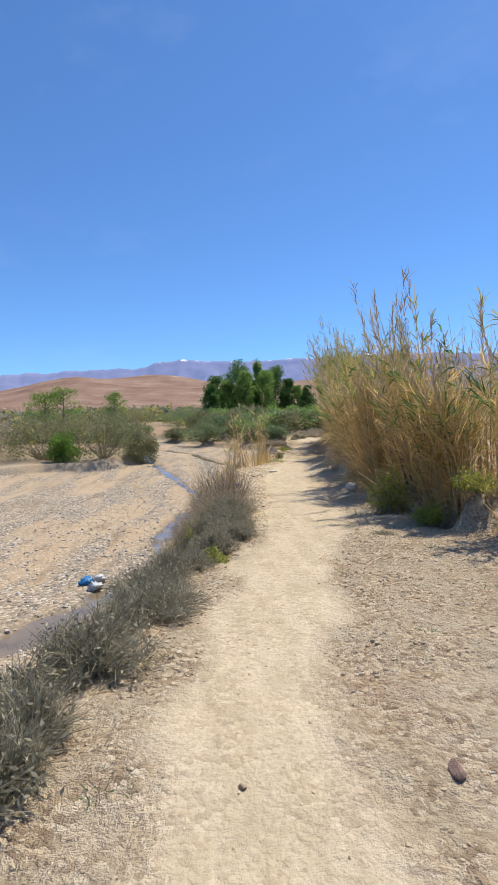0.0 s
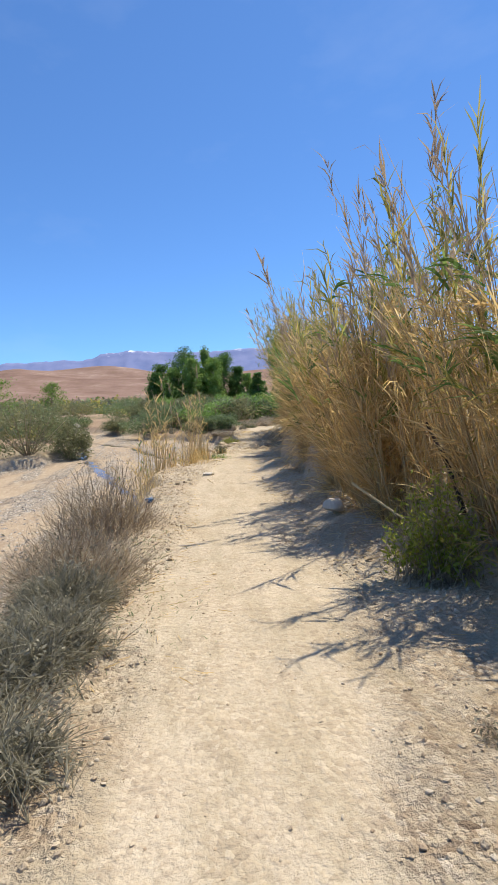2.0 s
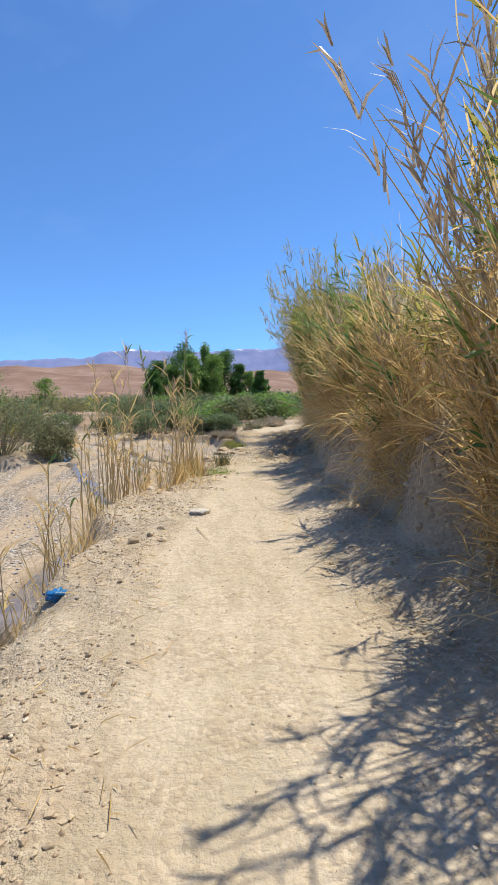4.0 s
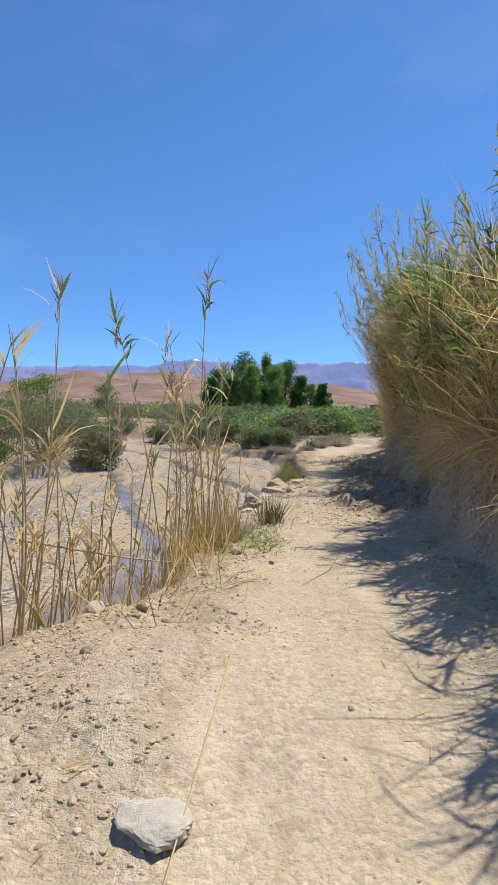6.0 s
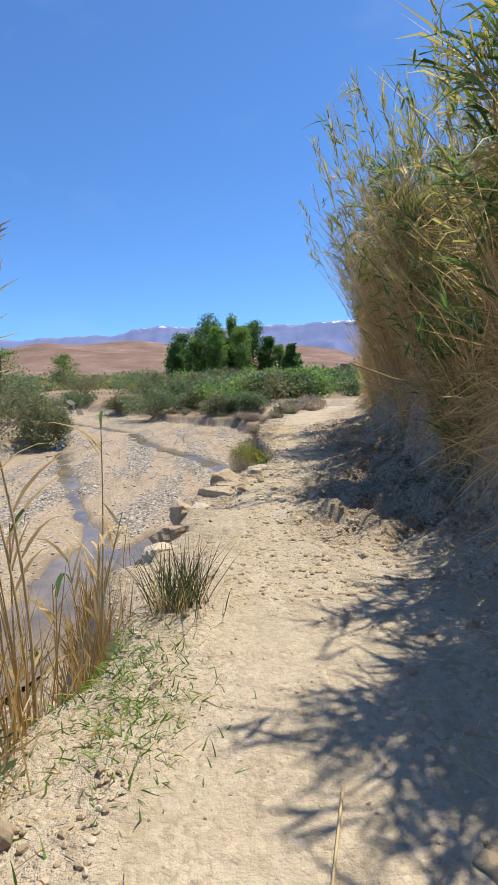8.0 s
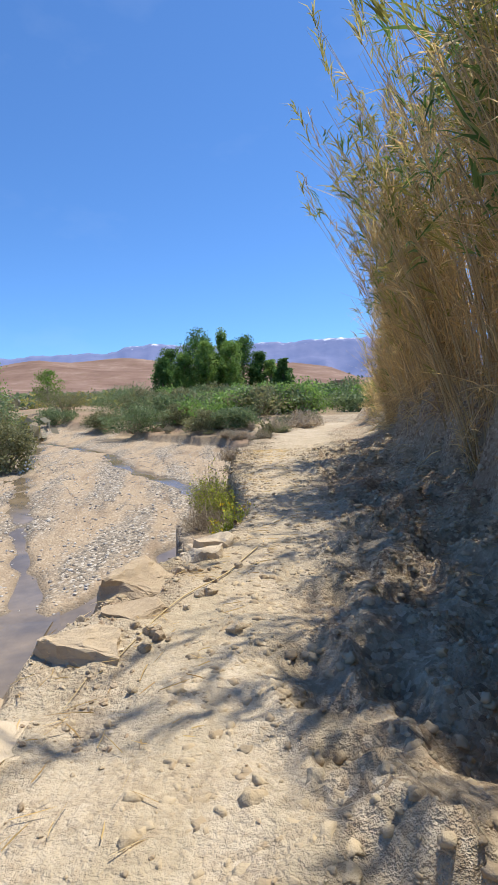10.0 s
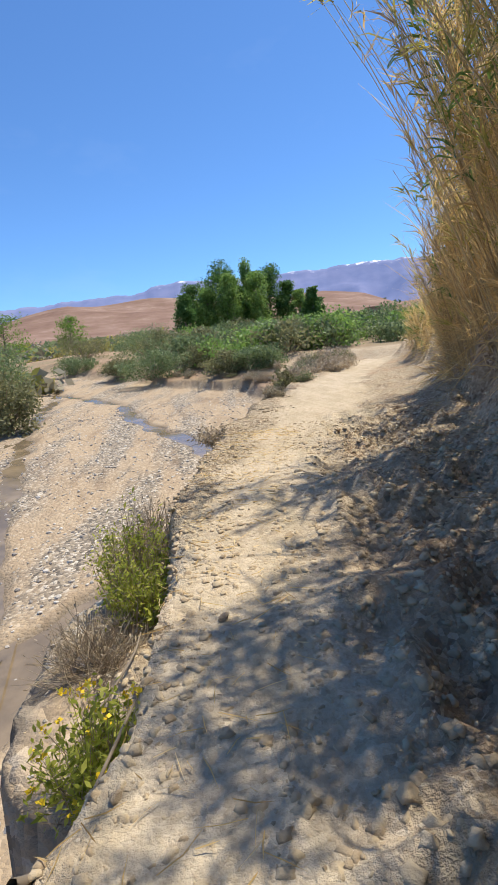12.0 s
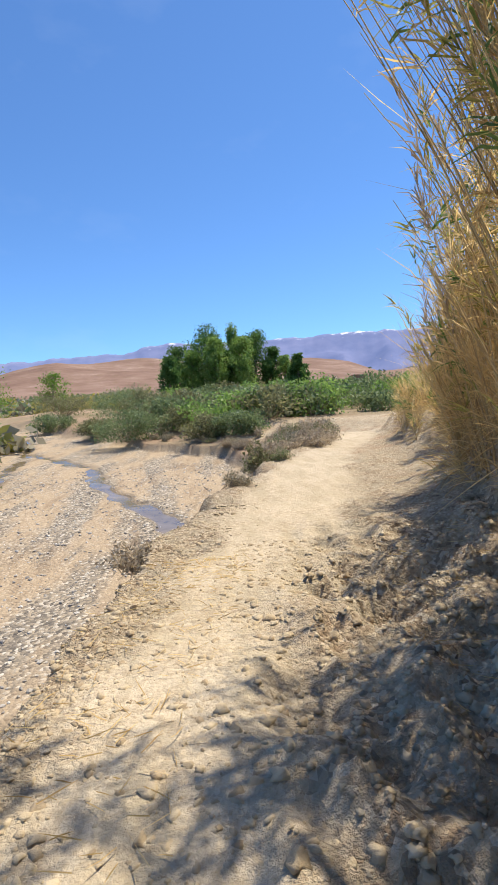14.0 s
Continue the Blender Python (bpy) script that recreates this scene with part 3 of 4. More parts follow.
def to_mesh(name, piece, mat, smoothed=True):
    v, f = piece
    me = bpy.data.meshes.new(name)
    me.from_pydata(np.asarray(v).tolist(), [], np.asarray(f).tolist())
    if smoothed:
        smooth_mesh(me)
    me.materials.append(MAT[mat])
    return me


def part(name, me, parent, label="", kind=""):
    ob = new(name, me)
    ob.parent = parent
    return tagged(ob, label, kind=kind)


def thing(name, at, label, category, group=""):
    ob = new(name)
    ob.location = at
    ob.empty_display_size = 0.2
    return tagged(ob, label, category, group)


def leaf_cards(rng, centres, size, aspect=0.6):
    """Small folded leaves of random turn."""
    n = len(centres)
    a = unit(rng.normal(0, 1, (n, 3)))
    b = unit(np.cross(a, rng.normal(0, 1, (n, 3))))
    sz = np.broadcast_to(size, n)[:, None] * rng.uniform(0.6, 1.4, (n, 1))
    v = np.stack([centres - a * sz * 0.5, centres + b * sz * aspect * 0.5 + a * sz * 0.05, centres + a * sz * 0.5, centres - b * sz * aspect * 0.5 + a * sz * 0.05], 1).reshape(-1, 3)
    return v, np.arange(n * 4).reshape(n, 4)


# ---- giant reed along the bank ----
def reed_stretch(y0, y1, count, seed, height, green, front=-0.1, depth=1.5, lean=0.10, skirt=0.5, fly=0.12):
    """A stretch of reed between y0 and y1, rooted in clumps on the bank behind the foot line."""
    rng = np.random.default_rng(seed)
    y = rng.uniform(y0, y1, count * 2)
    back = rng.beta(0.8, 1.5, count * 2)
    x = foot_x(y) + front + back * depth
    rooted = np.nonzero(vnoise(x, y, 0.55, seed + 300) + rng.normal(0, 0.08, count * 2) > 0.46)[0][:count]
    x, y, back, count = x[rooted], y[rooted], back[rooted], len(rooted)
    z = ground_z(x, y) - 0.05
    ox, oy, oz = float(np.mean(x)), float(np.mean(y)), float(np.min(z))
    base = np.stack([x - ox, y - oy, z - oz], -1)
    tuft = vnoise(x, y, 0.8, seed + 100)
    h = height * (0.44 + 0.46 * tuft + rng.uniform(0, 0.2, count)) * (0.80 + 0.25 * smooth(back * 2))
    tall = rng.random(count) < fly
    h = np.where(tall, h * rng.uniform(1.12, 1.4, count), h)
    sway = (np.stack([vnoise(x, y, 0.5, seed + 101), vnoise(x, y, 0.5, seed + 102)], -1) - 0.5) * 0.3
    tip = np.stack([rng.normal(-lean * 0.5, 0.06, count) + sway[:, 0] - 0.08 * np.clip(1 - back * 2.2, 0, 1), rng.normal(0, 0.07, count) + sway[:, 1], np.ones(count)], -1)
    tip = unit(tip)
    s = np.linspace(0, 1, 6)
    bow = np.stack([rng.normal(-0.02 - lean * 0.3, 0.06, count), rng.normal(0, 0.07, count), np.zeros(count)], -1)

    def along(i, q):
        return base[i] + tip[i] * (h[i] * q)[:, None] + bow[i] * (h[i] * q ** 2)[:, None]

    pts = base[:, None] + tip[:, None] * (h[:, None] * s)[..., None] + bow[:, None] * (h[:, None] * s ** 2)[..., None]
    rad = np.linspace(0.011, 0.003, 6)[None] * rng.uniform(0.7, 1.3, (count, 1))
    ob = thing("reed_clump", (ox, oy, oz), "dense stand of %s giant reed on the earth bank" % ("dry golden" if green < 0.3 else "green-topped tan"), "reeds", "reeds along the path")
    part("cane_mass", to_mesh("cane_mass", tubes(pts[~tall], rad[~tall], 3), "cane"), ob, kind="stuff")

    def leaves(name, mat, per, each, q0, q1, l0, l1, w, droop, spread, label="", k=3):
        """Fans of leaves: each fan springs from one joint of a cane and spreads one way."""
        fans = int(per * count)
        i = rng.integers(0, count, fans)
        q = rng.uniform(q0, q1, fans)
        az = rng.uniform(0, 2 * math.pi, fans)
        d = np.stack([np.cos(az) * spread - 0.12, np.sin(az) * spread, rng.uniform(0.6, 1.3, fans)], -1)
        size = np.repeat(rng.uniform(l0, l1, fans), each)
        m = fans * each
        at = np.repeat(along(i, q), each, 0) + np.repeat(unit(d), each, 0) * (size * rng.uniform(-0.2, 0.55, m))[:, None] + rng.normal(0, 0.012, (m, 3))
        part(name, to_mesh(name, blades(rng, at, np.repeat(unit(d), each, 0) + rng.normal(0, 0.2, (m, 3)), size * rng.uniform(0.6, 1.1, m), w * rng.uniform(0.6, 1.3, m), np.repeat(droop * rng.uniform(0.2, 1.6, fans), each), k), mat), ob, label, "stuff")

    leaves("dry_shoot_mass", "dry_leaf", 1.5, 4, 0.05, 0.75, 0.5, 1.1, 0.012, 0.12, 0.42, "thin dry side shoots", 2)
    leaves("dry_foliage", "dry_leaf", 2.7 * (1 - 0.55 * green), 7, 0.06, 0.85, 0.18, 0.45, 0.017, 0.5, 0.95, "", 2)
    leaves("olive_foliage", "olive_leaf", 0.35 + 2.1 * green, 7, 0.35 - 0.1 * green, 1.0, 0.2, 0.45, 0.021, 0.55, 0.95, "fading olive leaves", 2)
    leaves("green_foliage", "green_leaf", 0.12 + 1.2 * green, 6, 0.55, 1.0, 0.25, 0.6, 0.028, 0.6, 0.75, "long green leaves")
    m = int(count * skirt * 3)
    i = rng.integers(0, count, m)
    low = base[i] + rng.normal(0, 0.12, (m, 3)) * np.array([1, 1, 0.4]) + np.array([-0.12, 0, 0.05])
    d = np.stack([rng.normal(-0.45, 0.35, m), rng.normal(0, 0.45, m), rng.uniform(-0.35, 1.0, m)], -1)
    part("broken_straw", to_mesh("broken_straw", blades(rng, low, d, rng.uniform(0.2, 0.65, m), 0.013, 0.45, 3), "dry_leaf"), ob, "bent and broken straw at the foot", "stuff")
    flyers = np.nonzero(tall)[0]
    if len(flyers):
        m = len(flyers)
        top = along(flyers, np.ones(m))
        for j, fl in enumerate(flyers):
            cane = part("cane", to_mesh("cane", tubes(pts[fl:fl + 1], rad[fl:fl + 1], 4), "cane"), ob)
            e = 20
            d = tip[fl] + rng.normal(0, 0.24, (e, 3))
            part("plume", to_mesh("plume", blades(rng, top[j] + tip[fl] * rng.uniform(-0.7, 0.1, (e, 1)), d, rng.uniform(0.16, 0.42, e), 0.024, 0.3, 2), "olive_leaf" if green > 0.4 or j % 3 == 0 else "plume"), cane)
    return ob


def build_reeds():
    # dry golden stand at the start, its flanks and the greener stands behind
    reed_stretch(6.3, 8.6, 170, 1, 2.8, 0.30, front=0.35, depth=1.7, lean=0.12, fly=0.08)
    reed_stretch(8.4, 10.4, 210, 2, 3.1, 0.16, front=0.25, depth=1.6, lean=0.16, fly=0.10)
    reed_stretch(10.2, 12.2, 230, 3, 3.3, 0.06, front=0.15, depth=1.5, lean=0.18, fly=0.12)
    reed_stretch(12.0, 14.2, 230, 4, 3.3, 0.04, front=0.05, depth=1.5, lean=0.18, fly=0.14)
    reed_stretch(14.2, 16.6, 160, 5, 1.9, 0.18, front=0.3, depth=1.5, lean=0.12, skirt=2.5)
    reed_stretch(16.6, 19.0, 170, 6, 2.1, 0.36, front=0.35, depth=1.5, lean=0.12, skirt=2.5)
    reed_stretch(19.0, 21.2, 180, 7, 2.4, 0.48, front=0.3, depth=1.5, lean=0.1, skirt=2.5)
    reed_stretch(21.0, 23.8, 260, 8, 2.8, 0.60, front=0.2, depth=1.7, lean=0.1, fly=0.06, skirt=2)
    reed_stretch(23.8, 26.2, 270, 9, 3.2, 0.60, front=0.2, depth=1.8, lean=0.12, fly=0.08)
    reed_stretch(26.2, 28.6, 340, 10, 4.5, 0.54, front=0.25, depth=1.8, lean=0.23, fly=0.08)
    reed_stretch(28.6, 31.0, 300, 11, 5.0, 0.42, front=0.25, depth=1.8, lean=0.31)
    reed_stretch(31.0, 33.4, 210, 12, 4.8, 0.32, front=0.3, depth=1.8, lean=0.30)
    reed_stretch(33.4, 36.0, 190, 13, 3.3, 0.10, front=0.25, depth=1.8, lean=0.24, skirt=1.2)
    reed_stretch(36.0, 39.0, 240, 14, 2.9, 0.06, front=0.15, depth=1.7, lean=0.16, skirt=1.2)
    reed_stretch(39.0, 43.0, 200, 15, 2.4, 0.10, front=0.3, depth=1.9, lean=0.08)
    reed_stretch(43.0, 47.5, 150, 16, 1.5, 0.15, front=0.1, depth=2.2, lean=0.05, skirt=1.2, fly=0.04)


# ---- single reeds at the river's edge ----
def lone_reed(seed, h, green):
    rng = np.random.default_rng(seed)
    ob = thing("reed", (0, 0, 0), "tall thin half-dry reed at the river's edge", "reed", "reeds at the river's edge")
    s = np.linspace(0, 1, 9)
    bow = np.array([rng.normal(0, 0.09), rng.normal(0, 0.09), 0])
    lean = np.array([rng.normal(0, 0.05), rng.normal(0, 0.05), 1.0])
    pts = lean * (h * s)[:, None] + bow * (h * s ** 2)[:, None]
    part("cane", to_mesh("cane", tubes(pts[None], np.linspace(0.009, 0.003, 9)[None], 5), "cane"), ob)
    for i in range(int(3 + h * 2.6)):
        q = rng.uniform(0.35, 1.0) if i % 3 else rng.uniform(0.85, 1.0)
        p = np.array([[np.interp(q, s, pts[:, k]) for k in range(3)]])
        az = rng.uniform(0, 6.28)
        d = np.array([[math.cos(az) * 0.55, math.sin(az) * 0.55, 1.0]])
        leafy = q > 0.72 and rng.random() < green
        part("leaf", to_mesh("leaf", blades(rng, p, d, rng.uniform(0.22, 0.5), 0.03 if leafy else 0.018, rng.uniform(0.2, 0.7), 4), "green_leaf" if leafy else "dry_leaf"), ob)
    if h > 2.2:
        m = 26
        base = np.repeat(pts[-1:], m, 0) - lean * rng.uniform(0, 0.3, (m, 1))
        d = lean + rng.normal(0, 0.25, (m, 3))
        part("plume", to_mesh("plume", blades(rng, base, d, rng.uniform(0.1, 0.28, m), 0.012, 0.3, 2), "plume"), ob, "feathery seed head")
    return ob


def build_lone_reeds():
    rng = np.random.default_rng(77)
    kinds = [lone_reed(200 + i, h, g) for i, (h, g) in enumerate([(2.9, 0.7), (2.5, 0.3), (2.0, 0.2), (1.5, 0.1), (1.2, 0.0), (2.7, 0.9), (0.9, 0.0)])]
    used = set()

    def plant(k, x, y):
        m = pose(x, y, float(ground_z(x, y)) - 0.04, 0, 0, rng.uniform(0, 360))
        if k in used:
            copy_thing(kinds[k], m)
        else:
            used.add(k)
            kinds[k].matrix_basis = m
    for k, x, y in [(0, 0.25, 19.9), (5, 0.95, 20.9), (1, -0.15, 19.7), (1, 0.35, 20.3), (0, -0.45, 20.2), (5, 0.62, 20.5), (2, 1.0, 21.1)]:
        plant(k, x, y)
    for _ in range(105):
        y = rng.uniform(18.7, 22.6)
        x = float(edge_x(y)) - abs(rng.normal(0.15, 0.32)) - 0.02
        plant(int(rng.choice([2, 3, 3, 4, 4, 4, 6, 6, 1])), x, y)
    for _ in range(46):
        y = rng.uniform(17.4, 19.8)
        plant(int(rng.choice([2, 3, 3, 4, 4, 6])), float(edge_x(y)) - abs(rng.normal(0.2, 0.3)), y)
    for _ in range(16):
        y = rng.uniform(14.2, 18.4)
        plant(int(rng.choice([3, 4, 4, 6, 6])), float(edge_x(y)) - abs(rng.normal(0.35, 0.3)), y)
    tuft("reed_litter", 0.12, 20.1, 600, 31, (0.25, 0.85), "dry_leaf", 0.35, 0.008, "straw-coloured dry reed stubble at the water's edge", "reed stubble", along=(0.35, 0.55))
    tuft("reed_litter", 0.7, 21.1, 520, 32, (0.25, 0.9), "dry_leaf", 0.35, 0.008, "straw-coloured dry reed stubble at the water's edge", "reed stubble", along=(0.22, 0.5))
    tuft("reed_litter", -0.35, 19.75, 420, 34, (0.5, 1.25), "gold_grass", 0.18, 0.009, "tall brown dry reed stems at the water's edge", "reed stubble", along=(0.3, 0.35))
    tuft("reed_litter", 0.35, 20.35, 420, 35, (0.5, 1.3), "gold_grass", 0.18, 0.009, "tall brown dry reed stems at the water's edge", "reed stubble", along=(0.25, 0.3))
    tuft("reed_litter", 0.95, 21.6, 300, 36, (0.4, 1.0), "gold_grass", 0.18, 0.009, "tall brown dry reed stems at the water's edge", "reed stubble", along=(0.15, 0.4))
    tuft("reed_litter", -0.5, 17.0, 600, 33, (0.3, 0.75), "dry_leaf", 0.35, 0.010, "pale dry reed stubble along the path's edge", "reed stubble", along=(0.15, 1.0))


# ---- grass tufts and shrubs ----
def tuft(name, x, y, count, seed, lengths, mat, spread, width, label, category, along=(0.12, 0.12), droop=0.15, group="", sink=0.03):
    rng = np.random.default_rng(seed)
    px, py = x + rng.normal(0, along[0], count), y + rng.normal(0, along[1], count)
    z0 = float(ground_z(x, y))
    base = np.stack([px - x, py - y, ground_z(px, py) - z0 - sink], -1)
    d = np.stack([rng.normal(0, spread, count), rng.normal(0, spread, count), np.ones(count)], -1)
    ob = thing(name, (x, y, z0), label, category, group)
    cut = rng.random(count) < 0.75
    part("green_growth", to_mesh("green_growth", blades(rng, base[cut], d[cut], rng.uniform(*lengths, int(cut.sum())), width, droop, 3, 0.08), mat), ob, kind="stuff")
    part("dead_growth", to_mesh("dead_growth", blades(rng, base[~cut], d[~cut], rng.uniform(*lengths, int((~cut).sum())) * 0.8, width, droop * 2, 3, 0.12), "dry_leaf"), ob, kind="stuff")
    return ob


def shrub(x, y, size, height, seed, twig_mat, leaf_mat, label, category="shrub", twigs=220, leaves=1200, leaf=0.03, upright=0.8, group="", flowers=0, z=None, wisps=0):
    """A bush: many branching twigs from one foot, with small leaves along them."""
    rng = np.random.default_rng(seed)
    z0 = float(ground_z(x, y)) if z is None else z
    ob = thing("shrub", (x, y, z0 - 0.03), label, category, group)
    n = twigs
    foot = rng.normal(0, 0.16, (n, 3)) * np.array([size, size, 0.0])
    az, r = rng.uniform(0, 2 * math.pi, n), np.sqrt(rng.random(n))
    h = height * (1 - 0.55 * r ** 2) * rng.uniform(0.6, 1.12, n)
    tipx = np.stack([np.cos(az) * r * size * 0.5, np.sin(az) * r * size * 0.5, h], -1)
    s = np.linspace(0, 1, 5)
    mid = np.stack([s ** (1 / max(upright, 0.2) * 0.9), s ** (1 / max(upright, 0.2) * 0.9), s], -1)
    pts = foot[:, None] + (tipx - foot)[:, None] * mid[None] + rng.normal(0, 0.02 * size, (n, 5, 3)) * s[None, :, None]
    rad = np.linspace(0.0042, 0.0012, 5)[None] * np.full((n, 1), 0.5 + 0.6 * min(size, 2.5))
    part("twig_mass", to_mesh("twig_mass", tubes(pts[:, ::2], rad[:, ::2], 3), twig_mat), ob, kind="stuff")
    i, q = rng.integers(0, n, leaves), rng.uniform(0.3, 1.0, leaves)
    k = np.clip((q * 4).astype(int), 0, 3)
    f = (q * 4 - k)[:, None]
    p = pts[i, k] * (1 - f) + pts[i, k + 1] * f
    p = p + rng.normal(0, 0.035 * size, (leaves, 3))
    part("foliage", to_mesh("foliage", leaf_cards(rng, p, leaf * 1.7, 0.38), leaf_mat, False), ob, kind="stuff")
    if wisps:
        i, q = rng.integers(0, n, wisps), rng.integers(1, 5, wisps)
        d = unit(pts[i, q] - pts[i, q - 1]) + rng.normal(0, 0.3, (wisps, 3))
        part("wisp_mass", to_mesh("wisp_mass", blades(rng, pts[i, q - 1], d, rng.uniform(0.10, 0.24, wisps) * (0.5 + 0.5 * min(size, 1.6)), 0.0055, 0.1, 2), twig_mat), ob, "feathery upright sprigs", "stuff")
    if flowers:
        c = pts[rng.integers(0, n, flowers), 4] + np.array([0, 0, 0.02])
        part("blossom", to_mesh("blossom", leaf_cards(rng, np.repeat(c, 6, 0) + rng.normal(0, 0.009, (flowers * 6, 3)), 0.020, 0.8), "flower"), ob, "small yellow flower heads", "stuff")
    return ob


def build_path_plants():
    rng = np.random.default_rng(5)
    # low grey-green bushes on the brink
    for y in np.arange(1.7, 9.4, 0.36):
        x = float(edge_x(y)) + 0.02 - rng.uniform(0, 0.45)
        shrub(x, y, rng.uniform(0.5, 0.9), rng.uniform(0.24, 0.44), int(y * 100), "grey_shrub", "grey_shrub", "low grey-green scrub bush on the path's brink", twigs=150, leaves=1600, leaf=0.019, upright=0.75, group="bushes on the brink", wisps=2000)
    for x, y, s, h, mat, tw in [(-0.55, 10.0, 1.5, 0.8, "grey_shrub", "brown_twig"), (-0.75, 11.2, 2.0, 1.25, "brown_twig", "brown_twig"), (-0.6, 12.2, 1.8, 1.3, "brown_twig", "brown_twig"), (-1.4, 10.7, 1.7, 1.3, "silver_leaf", "grey_shrub"),
                                (-1.25, 12.6, 1.6, 1.5, "brown_twig", "brown_twig"), (-0.7, 13.4, 1.2, 0.75, "grey_shrub", "brown_twig"), (-0.45, 9.2, 0.8, 0.4, "grey_shrub", "grey_shrub"), (-1.25, 9.6, 1.0, 0.75, "yellow_green", "grey_shrub"), (-0.8, 14.6, 1.1, 0.6, "grey_shrub", "brown_twig"), (-1.7, 11.8, 1.8, 1.7, "brown_twig", "brown_twig"), (-0.75, 15.8, 1.2, 0.7, "grey_shrub", "brown_twig"), (-1.3, 13.8, 1.7, 1.3, "brown_twig", "brown_twig")]:
        shrub(x, y, s, h, int(1000 + y * 10), tw, mat, "feathery grey-brown dry bush beside the path" if mat != "yellow_green" else "small yellow-green bush beside the path", twigs=420, leaves=2200, leaf=0.02, upright=1.0, group="bushes on the brink", wisps=4200)
    tuft("grass_patch", -0.05, 9.3, 1300, 41, (0.05, 0.13), "silver_leaf", 0.9, 0.006, "short pale green grass at the path's edge", "grass", along=(0.28, 0.55), droop=0.4)
    tuft("grass_patch", -0.05, 10.9, 700, 42, (0.06, 0.16), "silver_leaf", 0.9, 0.007, "short pale green grass at the path's edge", "grass", along=(0.2, 0.5), droop=0.4)
    for x, y in [(0.72, 5.3), (-0.92, 2.05), (-0.85, 3.2), (0.95, 3.6), (1.9, 4.6), (2.1, 6.3)]:
        tuft("weed", x, y, 160, int(900 + y * 10), (0.03, 0.10), "silver_leaf", 1.1, 0.009, "small grey-green weed growing in the path", "weed", along=(0.06, 0.06), droop=0.3, group="weeds in the path")
    for x, y, sz, h in [(-0.85, 7.1, 0.55, 0.34), (-0.9, 8.5, 0.6, 0.45), (-0.62, 5.9, 0.4, 0.25)]:
        shrub(x, y, sz, h, int(1500 + y * 10), "grey_shrub", "yellow_green", "small yellow-green bush on the path's brink", twigs=110, leaves=1300, leaf=0.02, upright=0.6, group="bushes on the brink")
    # at the foot of the reeds
    shrub(2.52, 9.4, 1.0, 0.95, 51, "brown_twig", "yellow_green", "leafy yellow-green bush at the foot of the reeds", twigs=200, leaves=2600, leaf=0.03, group="bushes under the reeds")
    shrub(2.75, 8.2, 0.7, 0.38, 52, "brown_twig", "yellow_green", "small yellow-green bush at the foot of the reeds", twigs=120, leaves=1300, leaf=0.03, group="bushes under the reeds")
    shrub(3.15, 7.5, 0.8, 0.40, 53, "brown_twig", "yellow_green", "small yellow-green bush at the foot of the reeds", twigs=120, leaves=1200, leaf=0.03, group="bushes under the reeds")
    shrub(1.72, 7.2, 0.42, 0.12, 54, "brown_twig", "grey_shrub", "dry trodden weed on the path", twigs=110, leaves=380, leaf=0.016, upright=0.4)
    # tufts by the water
    tuft("grass_tuft", 1.12, 22.3, 420, 61, (0.3, 0.72), "gold_grass", 0.22, 0.008, "golden dry grass tuft beside the path", "grass", along=(0.11, 0.16))
    tuft("grass_tuft", 0.95, 23.2, 300, 64, (0.3, 0.6), "gold_grass", 0.25, 0.008, "golden dry grass tuft beside the path", "grass", along=(0.12, 0.2))
    tuft("rush_tuft", 1.72, 22.5, 260, 62, (0.25, 0.58), "rush", 0.30, 0.007, "dark green rush tuft beside the path", "rush", along=(0.09, 0.09))
    tuft("grass_patch", 1.55, 21.7, 2600, 63, (0.06, 0.17), "bright_leaf", 0.85, 0.008, "patch of low green grass beside the path", "grass", along=(0.17, 0.34), droop=0.45)
    shrub(0.95, 21.2, 0.6, 0.4, 65, "brown_twig", "silver_leaf", "small green bush among the reeds", twigs=90, leaves=700, leaf=0.03)
    # flowering bushes on the steep bank
    steep = "bushes on the steep bank"
    shrub(2.92, 29.1, 0.6, 0.52, 71, "brown_twig", "yellow_green", "yellow-flowering green bush on the steep bank", twigs=150, leaves=2000, leaf=0.026, upright=1.3, flowers=30, group=steep, z=0.14)
    shrub(2.74, 31.0, 0.85, 0.8, 72, "brown_twig", "yellow_green", "yellow-green bush on the steep bank", twigs=190, leaves=2000, leaf=0.026, upright=1.3, group=steep, z=0.12)
    shrub(2.84, 30.5, 0.6, 0.5, 75, "brown_twig", "yellow_green", "yellow-green bush on the steep bank", twigs=140, leaves=1700, leaf=0.024, upright=1.3, group=steep, z=0.2)
    shrub(2.62, 30.1, 0.85, 0.6, 73, "brown_twig", "brown_twig", "grey twiggy bush on the steep bank", twigs=360, leaves=500, leaf=0.018, upright=0.5, group=steep, z=-0.05, wisps=900)
    shrub(2.7, 32.0, 0.9, 0.7, 74, "brown_twig", "brown_twig", "grey twiggy bush on the steep bank", twigs=300, leaves=900, leaf=0.018, group=steep, z=0.0)
    for i, y in enumerate(np.arange(33.5, 62, 1.15)):
        x = float(edge_x(y)) - rng.uniform(0.1, 0.7)
        m = ["grey_shrub", "brown_twig", "grey_shrub", "silver_leaf"][i % 4]
        shrub(x, y, rng.uniform(0.6, 1.1), rng.uniform(0.2, 0.36) if y < 42 else rng.uniform(0.3, 0.7), 300 + i, "brown_twig", m, "low dry scrub on the river bank", twigs=120, leaves=650, leaf=0.035, group="scrub on the river bank")
